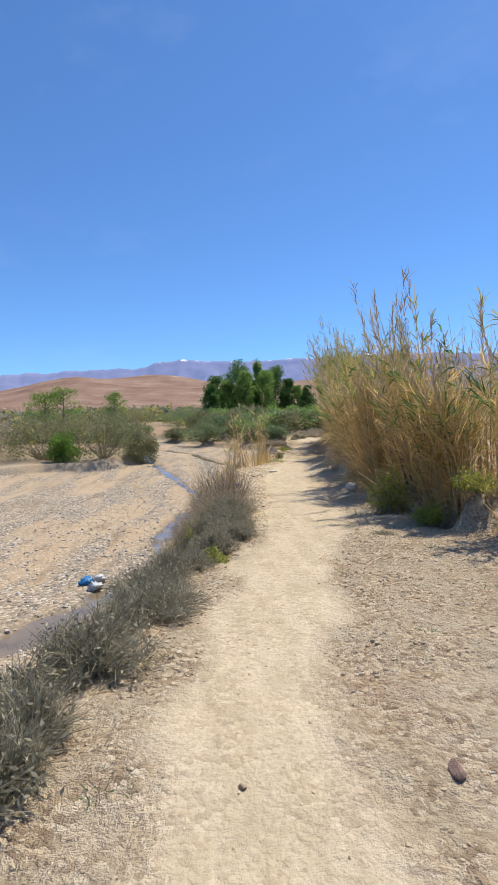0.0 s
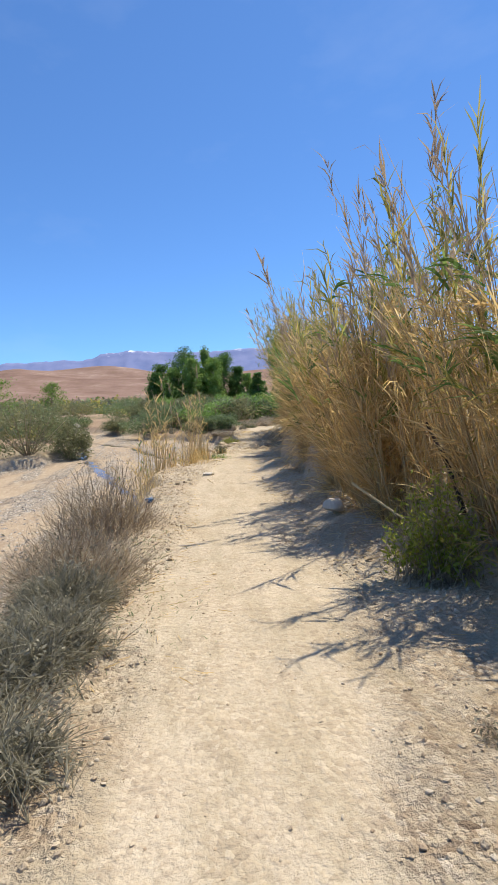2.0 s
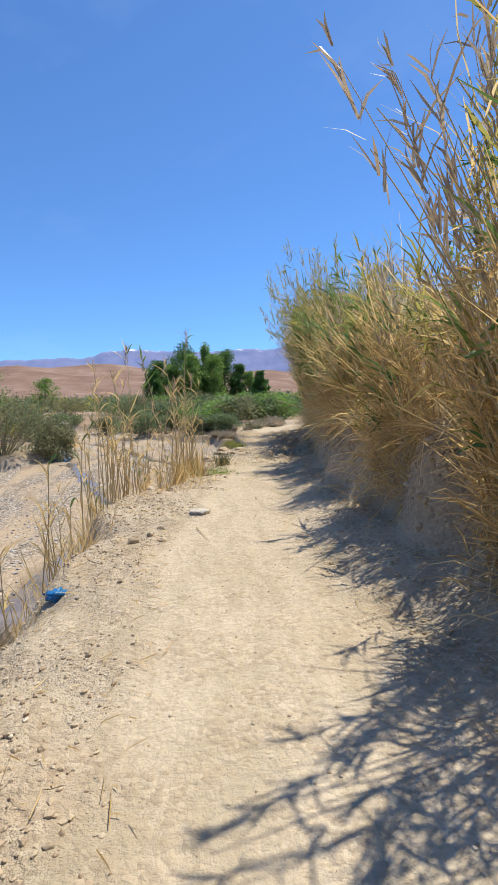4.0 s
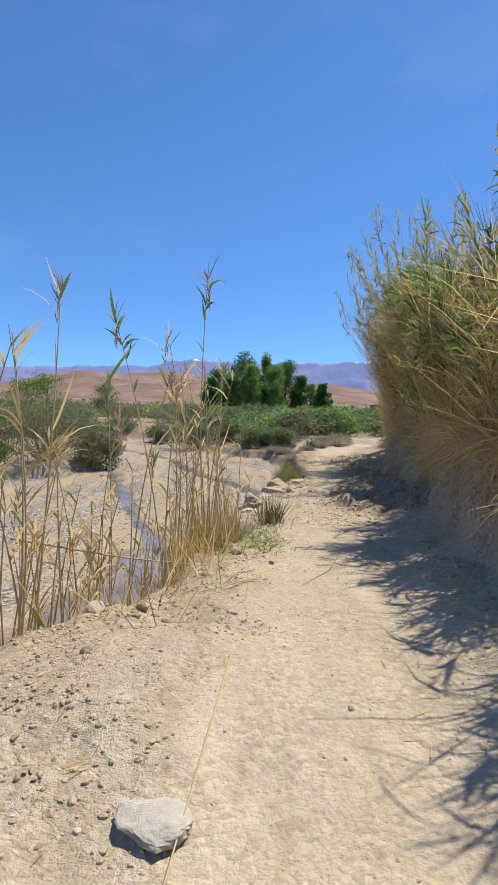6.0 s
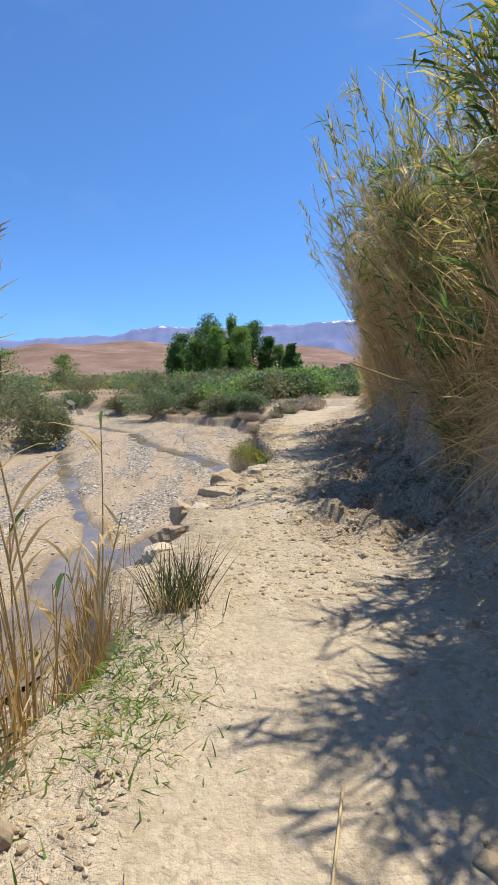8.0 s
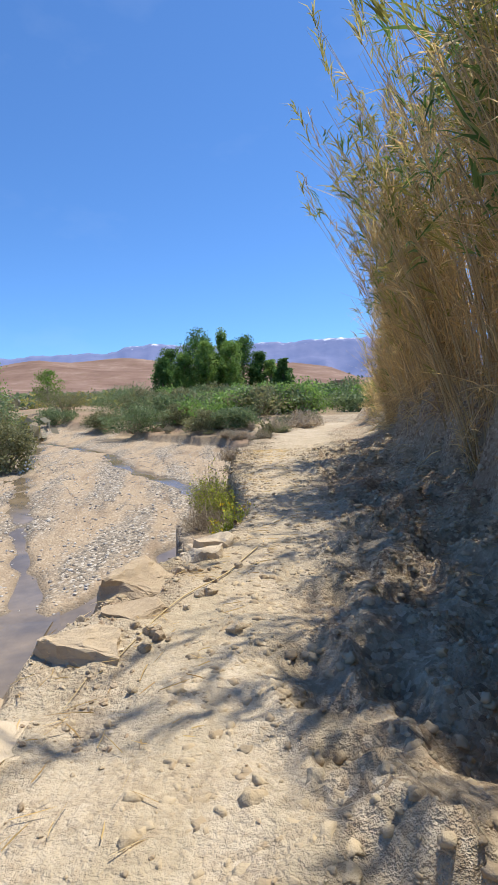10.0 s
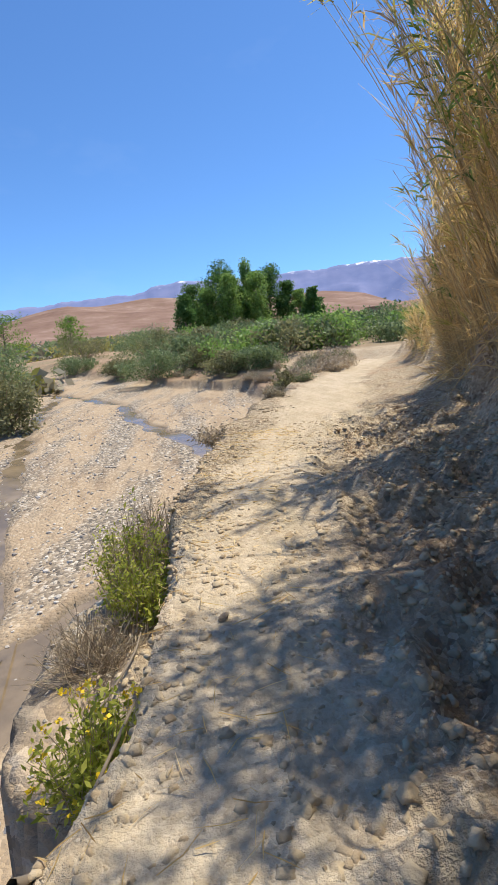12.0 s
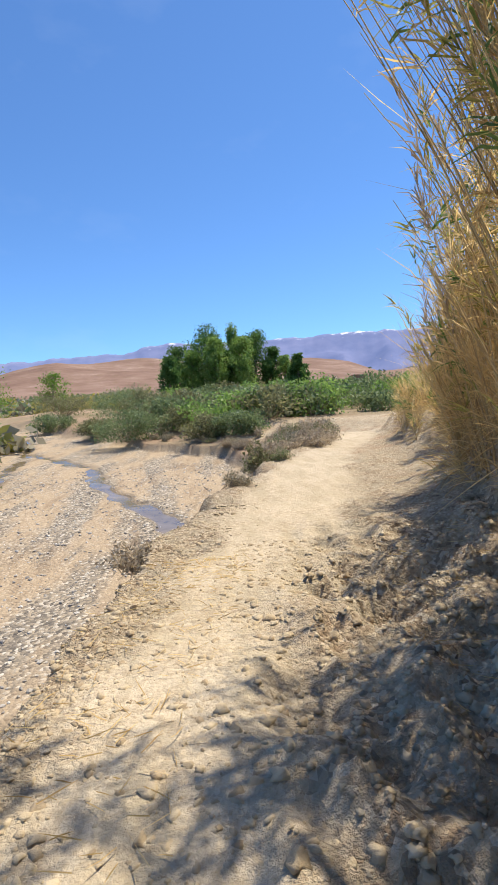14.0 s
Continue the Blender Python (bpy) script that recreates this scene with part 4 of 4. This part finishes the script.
    for i in range(34):
        y = rng.uniform(37, 58)
        x = float(lane_x(y)) - float(lane_w(y)) - 0.35 - rng.uniform(0, 1.1)
        shrub(x, y, rng.uniform(0.5, 1.0), rng.uniform(0.18, 0.42), 1340 + i, "brown_twig", ["brown_twig", "grey_shrub", "silver_leaf"][i % 3], "low dry scrub beside the path", twigs=90, leaves=500, leaf=0.03, group="scrub on the river bank", wisps=300)
    for i in range(84):
        y = rng.uniform(42, 84)
        x = float(edge_x(y)) + rng.uniform(-0.4, 1.4) + (rng.uniform(0, 6) if y > 58 else 0)
        m = ["grey_shrub", "brown_twig", "tamarisk", "brown_twig", "brown_twig"][i % 5]
        shrub(x, y, rng.uniform(0.8, 1.7), rng.uniform(0.3, 0.9), 340 + i, "brown_twig", m, "low dry scrub on the river bank", twigs=90, leaves=800, leaf=0.06, group="scrub on the river bank")


# ---- trees and far bushes ----
def poplar(x, y, z, height, width, seed, mat, label, leaves=7600):
    rng = np.random.default_rng(seed)
    width = width * 1.42
    ob = thing("poplar_tree", (x, y, z), label, "tree", "poplar grove")
    s = np.linspace(0, 1, 7)
    trunk = np.stack([np.sin(s * 3 + seed) * 0.15, np.cos(s * 2 + seed) * 0.15, s * height * 0.95], -1)
    limbs = []
    for k in range(64):
        q = rng.uniform(0.06, 0.95)
        az = rng.uniform(0, 6.28)
        r = width * 0.5 * min(1.0, 0.28 + (1 - q) * 1.6, 0.5 + q * 1.5) * rng.uniform(0.35, 1.05)
        a = np.array([0, 0, q * height * 0.92])
        b = np.array([math.cos(az) * r, math.sin(az) * r, q * height * 0.92 + height * 0.13])
        limbs.append(a + (b - a) * np.linspace(0, 1, 4)[:, None] ** np.array([0.7, 0.7, 1.0]))
    part("trunk", to_mesh("trunk", join(tubes(trunk[None], np.linspace(0.28, 0.04, 7)[None], 8), tubes(np.array(limbs), np.tile(np.linspace(0.06, 0.015, 4), (64, 1)), 3)), "bark"), ob, "grey trunk with steep limbs")
    tips = np.array([l[-1] for l in limbs] + [l[2] for l in limbs] + [trunk[-1], trunk[-2]])
    i = rng.integers(0, len(tips), leaves)
    c = tips[i] + rng.normal(0, 1, (leaves, 3)) * np.array([width * 0.075, width * 0.075, height * 0.035])
    c[:, 2] = np.clip(c[:, 2], height * 0.06, height * 1.03)
    part("crown", to_mesh("crown", leaf_cards(rng, c, 0.36), mat, False), ob)
    return ob


def bush(x, y, z, width, height, seed, mat, label, leaves=1500, size=0.3, group="", lumps=14):
    """A broad bush or thicket seen from afar: limbs and a crown of many small leaves in uneven lumps."""
    rng = np.random.default_rng(seed)
    ob = thing("bush", (x, y, z - 0.1), label, "bush", group)
    az, r = rng.uniform(0, 6.28, lumps), np.sqrt(rng.random(lumps)) * width * 0.42
    hh = height * rng.uniform(0.35, 0.92, lumps) * (1 - 0.45 * (r / (width * 0.5)) ** 2)
    tips = np.stack([np.cos(az) * r, np.sin(az) * r, hh], -1)
    limb = tips[:, None] * np.stack([np.linspace(0.1, 1, 4)] * 2 + [np.linspace(0, 1, 4)], -1)[None]
    part("limb_mass", to_mesh("limb_mass", tubes(limb, np.tile(np.linspace(0.05, 0.015, 4), (lumps, 1)), 4), "brown_twig"), ob, kind="stuff")
    i = rng.integers(0, lumps, leaves)
    off = unit(rng.normal(0, 1, (leaves, 3))) * (rng.random((leaves, 1)) ** 0.45) * np.array([width * 0.19, width * 0.19, height * 0.20])
    c = tips[i] + off
    drop = rng.random(leaves) < 0.3
    c[drop, 2] *= rng.uniform(0.1, 0.9, int(drop.sum()))
    c[:, 2] = np.maximum(c[:, 2], 0.1)
    part("crown", to_mesh("crown", leaf_cards(rng, c, size, 0.5), mat, False), ob)
    return ob


def build_grove():
    dark, pale = "tall dark green poplar in the grove", "tall pale green poplar in the grove"
    for i, (x, y, top, w, m) in enumerate([(-3.6, 130, 16.6, 5.2, "dark_leaf"), (-0.8, 126, 15.2, 3.6, "pale_leaf"), (2.0, 130, 20.6, 6.6, "dark_leaf"), (3.9, 124, 16.8, 4.0, "pale_leaf"), (7.2, 132, 20.6, 2.6, "pale_leaf"),
                                           (8.6, 125, 17.0, 4.4, "pale_leaf"), (11.3, 129, 18.6, 5.0, "dark_leaf"), (14.6, 129, 15.4, 3.2, "dark_leaf"), (16.6, 128, 13.6, 3.0, "pale_leaf"), (18.0, 120, 12.8, 2.6, "dark_leaf"), (-4.6, 122, 13.6, 3.2, "dark_leaf"), (5.6, 128, 15.5, 4.0, "dark_leaf")]):
        z = float(ground_z(x, y))
        poplar(x, y, z, top - z, w, 400 + i, m, dark if m == "dark_leaf" else pale)
    # thicket in front of the grove
    rng = np.random.default_rng(9)
    n = 0
    for _ in range(400):
        x, y = rng.uniform(-4, 44), rng.uniform(70, 118)
        if x < float(edge_x(y)) + 5 or x > foot_x(y) + 8 or x > 0.33 * y + 2 or (x > 9 and y < 76):
            continue
        n += 1
        if n > 75:
            break
        m = str(rng.choice(["silver_leaf", "silver_leaf", "tamarisk", "pale_leaf"])) if x < 15 else str(rng.choice(["bright_leaf", "pale_leaf", "silver_leaf", "pale_leaf"]))
        bush(x, y, float(ground_z(x, y)), rng.uniform(4.5, 8), rng.uniform(2.6, 4.6), 500 + n, m, "%s thicket bush before the poplars" % ("silvery green" if m == "silver_leaf" else "leafy green"), 1050, 0.40, "thicket before the poplars")
    # bushes across the river
    big = "broad olive-green tamarisk bush across the river"
    for i, (x, y, w, h, m) in enumerate([(-16.2, 71, 5.6, 3.3, "silver_leaf"), (-14.0, 56.5, 8.0, 4.2, "tamarisk"), (-20.5, 57, 7.5, 3.8, "tamarisk"), (-27, 58, 8, 3.8, "brown_twig"), (-10.6, 58.5, 3.6, 3.0, "tamarisk"), (-17.5, 54.5, 3.0, 2.4, "bright_leaf"),
                                         (-17.5, 96, 5, 1.8, "silver_leaf"), (-7, 97, 9, 3.2, "silver_leaf"), (-2.5, 86, 6, 2.4, "silver_leaf"), (-5.5, 93, 5, 2.6, "tamarisk"), (-25, 80, 7, 3.0, "tamarisk"), (-34, 66, 9, 3.6, "tamarisk"), (0.5, 79, 4, 1.6, "tamarisk"), (-4.3, 77, 6, 2.2, "silver_leaf"), (2.5, 72, 4, 1.5, "tamarisk"), (-9, 84, 4, 1.5, "tamarisk"), (5.5, 70, 4, 1.6, "silver_leaf"), (-20, 110, 8, 3, "tamarisk"), (-11, 112, 8, 3, "silver_leaf")]):
        bush(x, y, float(ground_z(x, y)), w * 1.15, h * 1.42, 600 + i, m, big if m != "bright_leaf" else "fresh green bush across the river", 5000, 0.20, "bushes across the river", 30)
    for i, (x, y, top, w) in enumerate([(-31.8, 143.7, 14.6, 4.6), (-44, 138, 15.5, 9), (-48, 136, 14, 8)]):
        z = float(ground_z(x, y))
        poplar(x, y, z, top - z, w, 450 + i, "bright_leaf", "small leafy green tree on the far plain", 2200)


def build_far_scrub():
    """Low scrub all over the plain, too many to count."""
    rng = np.random.default_rng(15)
    n = 2600
    y = 78 + 330 * rng.random(n) ** 1.6
    x = rng.uniform(-0.75, 0.55, n) * y
    keep = (x < edge_x(y) - 2) & (x < left_x(y) + 2) | (y > 105) & (vnoise(x, y, 30, 50) > 0.42)
    x, y = x[keep], y[keep]
    z = ground_z(x, y)
    vs = []
    for mat, sel in (("grey_shrub", np.arange(len(x)) % 3 == 0), ("silver_leaf", np.arange(len(x)) % 3 == 1), ("olive_leaf", np.arange(len(x)) % 3 == 2)):
        k = int(sel.sum())
        size = rng.uniform(0.8, 2.6, k) * (1 + y[sel] / 300)
        c = np.repeat(np.stack([x[sel], y[sel], z[sel]], -1), 26, 0)
        sz = np.repeat(size, 26)[:, None]
        c = c + np.abs(rng.normal(0, 1, c.shape)) * np.array([0, 0, 0.28]) * sz + rng.normal(0, 1, c.shape) * np.array([0.42, 0.42, 0]) * sz
        ob = new("far_scrub", to_mesh("far_scrub", leaf_cards(rng, c, sz[:, 0] * 0.45), mat, False))
        tagged(ob, "low olive and grey scrub over the plain", "scrub", kind="stuff")


# ---- stones ----
def stone_shape(seed, sub=1, rough=0.22, flat=0.6, cuts=5):
    rng = np.random.default_rng(seed)
    bm = bmesh.new()
    bmesh.ops.create_icosphere(bm, subdivisions=sub, radius=0.5)
    v = np.array([p.co[:] for p in bm.verts])
    f = np.array([[w.index for w in g.verts] for g in bm.faces])
    bm.free()
    for _ in range(cuts):
        d = unit(rng.normal(0, 1, 3))
        v = v - d * np.maximum(v @ d - rng.uniform(0.22, 0.42), 0)[:, None]
    v = v * (1 + rng.normal(0, rough * 0.35, (len(v), 1)))
    v = v * np.array([1, rng.uniform(0.6, 0.95), flat])
    return v, f


def gravel(name, x, y, size, seed, mat, label, sub=1, sink=0.25, round_off=False):
    rng = np.random.default_rng(seed)
    shapes = [stone_shape(seed + k, sub, 0.62, 0.6, 2) if round_off else stone_shape(seed + k, sub) for k in range(6)]
    z = ground_z(x, y)
    V, F, off = [], [], 0
    for k, (sv, sf) in enumerate(shapes):
        sel = np.nonzero(np.arange(len(x)) % 6 == k)[0]
        a = rng.uniform(0, 6.28, len(sel))
        c, s = np.cos(a), np.sin(a)
        sz = size[sel]
        vx = (sv[None, :, 0] * c[:, None] - sv[None, :, 1] * s[:, None]) * sz[:, None] + x[sel][:, None]
        vy = (sv[None, :, 0] * s[:, None] + sv[None, :, 1] * c[:, None]) * sz[:, None] + y[sel][:, None]
        vz = sv[None, :, 2] * sz[:, None] * rng.uniform(0.7, 1.3, (len(sel), 1)) + (z[sel] + sz * (0.3 - sink))[:, None]
        V.append(np.stack([vx, vy, vz], -1).reshape(-1, 3))
        F.append((sf[None] + (np.arange(len(sel)) * len(sv))[:, None, None] + off).reshape(-1, 3))
        off += len(sel) * len(sv)
    tagged(new(name, to_mesh(name, (np.concatenate(V), np.concatenate(F)), mat, round_off)), label, "gravel", kind="stuff")


def build_gravel():
    rng = np.random.default_rng(21)
    n = 70000
    y = -1 + 37 * rng.random(n)
    x = edge_x(y) - 0.3 + (foot_x(y) - edge_x(y) + 0.5) * rng.random(n)
    loose = smooth((np.abs(x - lane_x(y)) - lane_w(y) + (vnoise(x, y, 0.5, 18) - 0.5) * 0.45) / 0.4) * (0.25 + 0.75 * smooth((vnoise(x, y, 0.8, 19) - 0.3) / 0.4))
    ok = (rng.random(n) < 0.12 + 0.75 * loose) & ((y < 28.5) | (rng.random(n) < 0.45))
    x, y, n = x[ok], y[ok], int(ok.sum())
    gravel("path_gravel", x, y, (0.012 + 0.042 * rng.random(n) ** 2.2) * (0.5 + 0.5 * loose[ok]), 22, "stone", "small stones and crumbs strewn over the path")
    n = 12000
    y = 5 + 60 * rng.random(n) ** 1.1
    x = edge_x(y) - bank_w(y) - 14 * rng.random(n)
    ok = x > left_x(y)
    gravel("river_gravel", x[ok], y[ok], 0.04 + 0.18 * rng.random(int(ok.sum())) ** 4, 23, "river_stone", "grey and tan pebbles in the dry river bed")
    n = 6500
    y = 22.5 + 12 * rng.random(n)
    x = foot_x(y) - (foot_x(y) - edge_x(y)) * rng.random(n) ** 0.8 * 0.75
    gravel("earth_clods", x, y, 0.018 + 0.07 * rng.random(n) ** 2.4, 24, "clod", "crumbled earth clods under the reeds", 2, 0.45, True)
    n = 4200
    y = 26.5 + 10 * rng.random(n)
    x = edge_x(y) + rng.normal(0.05, 0.28, n)
    gravel("bank_clods", x, y, 0.012 + 0.06 * rng.random(n) ** 2.5, 25, "clod", "crumbling earth on the steep bank", 2, 0.42, True)
    n = 3000
    y = 12 + 24 * rng.random(n)
    x = foot_x(y) + rng.normal(0.1, 0.3, n)
    gravel("bank_clods", x, y, 0.025 + 0.10 * rng.random(n) ** 3, 26, "clod", "fallen earth at the foot of the bank", 2, 0.45, True)


def build_stones():
    shapes = [to_mesh("stone", stone_shape(700 + k, 2, 0.12), "stone", False) for k in range(6)]
    rng = np.random.default_rng(30)

    def put(x, y, size, mesh=None, label="small pale stone lying on the path", flat=1.0, turn=None, group="stones on the path", sink=0.2):
        ob = new("stone", mesh or shapes[int(rng.integers(0, 6))])
        ob.matrix_basis = pose(x, y, float(ground_z(x, y)) + size * (0.3 * flat - sink), 0, 0, rng.uniform(0, 360) if turn is None else turn)
        ob.scale = (size, size, size * flat)
        tagged(ob, label, "stone", group)
        return ob
    dark = to_mesh("stone", stone_shape(711, 2, 0.12), "dark_stone", False)
    white = to_mesh("stone", stone_shape(712, 3, 0.10, 0.62), "white_rock", True)
    rough_white = to_mesh("stone", slab_shape(714), "white_rock", False)
    put(0.47, 2.09, 0.11, dark, "dark reddish stone lying on the path")
    put(2.45, 12.15, 0.36, white, "large white rock at the foot of the reed bank", 1.15, 30, "", 0.02)
    put(1.02, 17.35, 0.25, rough_white, "flat white rock lying on the path", 0.3, 20, "", 0.07)
    for _ in range(190):
        y = rng.uniform(0.5, 34)
        w = float(foot_x(y) - edge_x(y))
        r = rng.random()
        x = float(edge_x(y)) + w * (rng.uniform(-0.02, 0.3) if r < 0.55 else rng.uniform(0.55, 0.95))
        if abs(x - float(lane_x(y))) > float(lane_w(y)) + 0.15 or rng.random() < 0.2:
            put(x, y, 0.03 + 0.05 * rng.random() ** 2)
    for x, y, s in [(0.62, 19.35, 0.13), (0.42, 19.6, 0.14), (0.3, 19.2, 0.16), (1.28, 20.9, 0.12), (1.0, 20.2, 0.1), (0.55, 16.6, 0.09), (0.45, 16.3, 0.12), (0.6, 16.1, 0.1), (0.3, 16.0, 0.14)]:
        put(x, y, s, None, "rounded pale stone at the path's edge")
    slab = [to_mesh("slab", slab_shape(720 + k), "slab", False) for k in range(4)]
    for k, (x, y, w, d, h, turn, tilt) in enumerate([(2.13, 26.9, 0.62, 0.5, 0.42, 25, 8), (2.54, 27.55, 0.44, 0.38, 0.34, 60, 14), (2.72, 27.98, 0.46, 0.36, 0.24, 35, 6), (1.95, 26.1, 0.5, 0.42, 0.28, -10, 5), (1.55, 25.7, 0.34, 0.30, 0.28, 70, 20),
                                                   (1.5, 24.6, 0.4, 0.3, 0.2, 20, 8), (1.75, 27.2, 0.6, 0.4, 0.25, 10, 10), (1.45, 23.9, 0.34, 0.3, 0.2, 50, 8), (1.85, 25.3, 0.42, 0.36, 0.16, 80, 4), (1.35, 24.2, 0.3, 0.26, 0.2, 0, 8), (2.2, 26.45, 0.42, 0.34, 0.2, 15, 6)]):
        ob = new("stone_slab", slab[k % 4])
        ob.matrix_basis = pose(x, y, float(ground_z(x + 0.15, y)) - h * 0.26, tilt * 0.4, -tilt * 0.5, turn)
        ob.scale = (w, d, h)
        tagged(ob, "broken pale limestone slab at the brink of the bank", "stone slab", "slabs at the brink")
    for k in range(26):
        x, y = rng.normal(2.42, 0.16), rng.uniform(26.0, 27.7)
        put(x + 0.25 * (y - 26.8), y, rng.uniform(0.03, 0.09), slab[k % 4], "broken lump of pale limestone between the slabs", 0.8, None, "rubble at the brink", 0.1)


def slab_shape(seed):
    rng = np.random.default_rng(seed)
    bm = bmesh.new()
    bmesh.ops.create_cube(bm, size=1)
    bmesh.ops.subdivide_edges(bm, edges=bm.edges[:], cuts=9, use_grid_fill=True)
    bm.normal_update()
    v = np.array([p.co[:] for p in bm.verts])
    f = np.array([[w.index for w in g.verts] for g in bm.faces])
    bm.free()
    for _ in range(22):
        d = unit(rng.normal(0, 1, 3) * np.array([1, 1, 0.5]))
        v = v - d * np.maximum(v @ d - rng.uniform(0.38, 0.54), 0)[:, None]
    for size, depth in [(5.0, 0.03), (11.0, 0.016), (23.0, 0.008)]:
        k = rng.normal(0, size, (3, 3))
        v = v + depth * np.sin(v @ k + rng.uniform(0, 6, 3))
    return v + rng.normal(0, 0.008, v.shape), f


# ---- sticks, litter and small things ----
def stick(points, radius, mat, name, label, category, group="", lift=0.01, on_ground=True):
    p = np.array(points, float)
    if on_ground:
        p = np.stack([p[:, 0], p[:, 1], ground_z(p[:, 0], p[:, 1]) + lift + radius], -1)
    t = np.linspace(0, len(p) - 1, 10)
    q = np.stack([np.interp(t, np.arange(len(p)), p[:, k]) for k in range(3)], -1)
    o = q[0].copy()
    ob = new(name, to_mesh(name, tubes((q - o)[None], np.linspace(radius, radius * 0.5, 10)[None], 6), mat))
    ob.location = o
    return tagged(ob, label, category, group)


def build_litter():
    fallen = "pale dry reed stalk fallen across the path"
    for pts, r in [([(2.36, 21.03), (2.14, 20.39), (1.84, 19.94)], 0.014), ([(3.04, 27.7), (2.73, 27.0), (2.5, 26.68), (2.35, 26.4), (2.17, 25.9)], 0.015), ([(1.45, 20.33), (1.27, 20.1), (1.16, 19.88)], 0.015), ([(1.46, 19.99), (1.33, 19.87), (1.1, 19.7)], 0.016), ([(0.95, 16.58), (1.05, 16.07)], 0.016), ([(1.27, 18.52), (1.2, 18.0), (1.08, 17.01)], 0.015),
                   ([(1.9, 5.6), (2.2, 5.45)], 0.008), ([(2.2, 26.4), (2.0, 25.6)], 0.009), ([(0.05, 4.6), (-0.25, 4.2)], 0.006)]:
        stick(pts, r * 0.38, "cane", "reed_stalk", fallen, "reed stalk", "fallen reed stalks")
    stick([(-0.2, 19.0, 0.75), (0.4, 19.6, 0.5), (1.0, 20.3, 0.28)], 0.009, "cane", "reed_stalk", "broken pale reed stalk leaning across the reeds", "reed stalk", "fallen reed stalks", on_ground=False)
    stick([(3.35, 24.4, 1.9), (3.9, 24.7, 1.75), (4.5, 25.0, 1.7)], 0.010, "cane", "reed_stalk", "bare pale cane sticking out of the reeds", "reed stalk", "fallen reed stalks", on_ground=False)
    stick([(2.98, 9.55, -0.1), (2.85, 9.75, 0.7), (2.75, 10.0, 1.15)], 0.028, "char", "charred_stalk", "charred dark stalk bundle leaning in the reeds", "stalk", on_ground=False)
    stick([(3.15, 9.4, -0.1), (2.95, 9.7, 0.6), (2.85, 9.9, 0.9)], 0.022, "char", "charred_stalk", "charred dark stalk bundle leaning in the reeds", "stalk", on_ground=False)
    stick([(2.3, 10.9, 0.5), (2.55, 10.4, 0.25), (2.75, 10.0, 0.05)], 0.016, "cane", "reed_stalk", "broken pale reed stalk leaning at the bank", "reed stalk", "fallen reed stalks", on_ground=False)
    root = "bare weathered root along the crumbling brink"
    stick([(2.9, 28.4), (2.95, 28.9), (3.02, 29.5), (2.95, 30.2)], 0.018, "bark", "root", root, "root", "roots at the brink", lift=0.03)
    stick([(2.75, 28.2), (2.95, 28.7), (3.1, 29.1)], 0.012, "bark", "root", root, "root", "roots at the brink", lift=0.02)
    stick([(2.7, 29.4), (2.9, 29.9), (2.85, 30.5)], 0.010, "bark", "root", root, "root", "roots at the brink", lift=0.03)
    rng = np.random.default_rng(45)
    n = 2600
    y = 34 - 26 * rng.random(n) ** 1.5
    w = foot_x(y) - edge_x(y)
    x = np.where(rng.random(n) < 0.45, foot_x(y) - w * 0.3 * rng.random(n), edge_x(y) + w * 0.3 * rng.random(n))
    az = rng.uniform(0, 6.28, n)
    base = np.stack([x, y, ground_z(x, y) + 0.015], -1)
    tagged(new("straw_litter", to_mesh("straw_litter", blades(rng, base, np.stack([np.cos(az), np.sin(az), rng.normal(0.02, 0.05, n)], -1), rng.uniform(0.04, 0.17, n), 0.007, 0.02, 2, 0.1), "dry_leaf")), "broken straw and reed litter on the ground", "litter", kind="stuff")

    def bag(x, y, s, mat, label, seed):
        v, f = stone_shape(seed, 3, 0.25, 0.7)
        v = v * (1 + 0.25 * np.sin(v[:, :1] * 23 + v[:, 1:2] * 17))
        ob = new("plastic_bag", to_mesh("plastic_bag", (v * s, f), mat))
        ob.location = (x, y, float(ground_z(x, y)) + 0.22 * s)
        tagged(ob, label, "plastic bag", "rubbish by the stream")
    bag(-0.2, 14.9, 0.16, "blue_plastic", "crumpled blue plastic bag beside the path", 801)
    bag(-5.05, 16.5, 0.5, "blue_plastic", "crumpled blue plastic bag by the stream", 802)
    bag(-4.65, 16.6, 0.45, "white_plastic", "crumpled white plastic bag by the stream", 803)
    bag(-4.55, 15.8, 0.5, "white_plastic", "crumpled white plastic sack by the stream", 804)
    house = thing("house", (95, 365, float(ground_z(95, 365))), "small flat-roofed earth house far off", "house")
    for name, sx, sy, sz, z in (("wall", 9, 7, 5, 2.5), ("roof", 9.6, 7.6, 0.5, 5.2), ("door", 1.4, 0.3, 2.4, 1.2)):
        bm = bmesh.new()
        bmesh.ops.create_cube(bm, size=1, matrix=Matrix.Translation((0, -3.6 if name == "door" else 0, z)) @ Matrix.Diagonal((sx, sy, sz, 1)))
        bmesh.ops.bevel(bm, geom=bm.edges[:], offset=0.08, segments=1, affect="EDGES")
        me = bpy.data.meshes.new(name)
        bm.to_mesh(me)
        bm.free()
        me.materials.append(MAT["char" if name == "door" else "plaster"])
        part(name, me, house)


build_reeds()
build_lone_reeds()
build_path_plants()
build_grove()
build_far_scrub()
build_gravel()
build_stones()
build_litter()
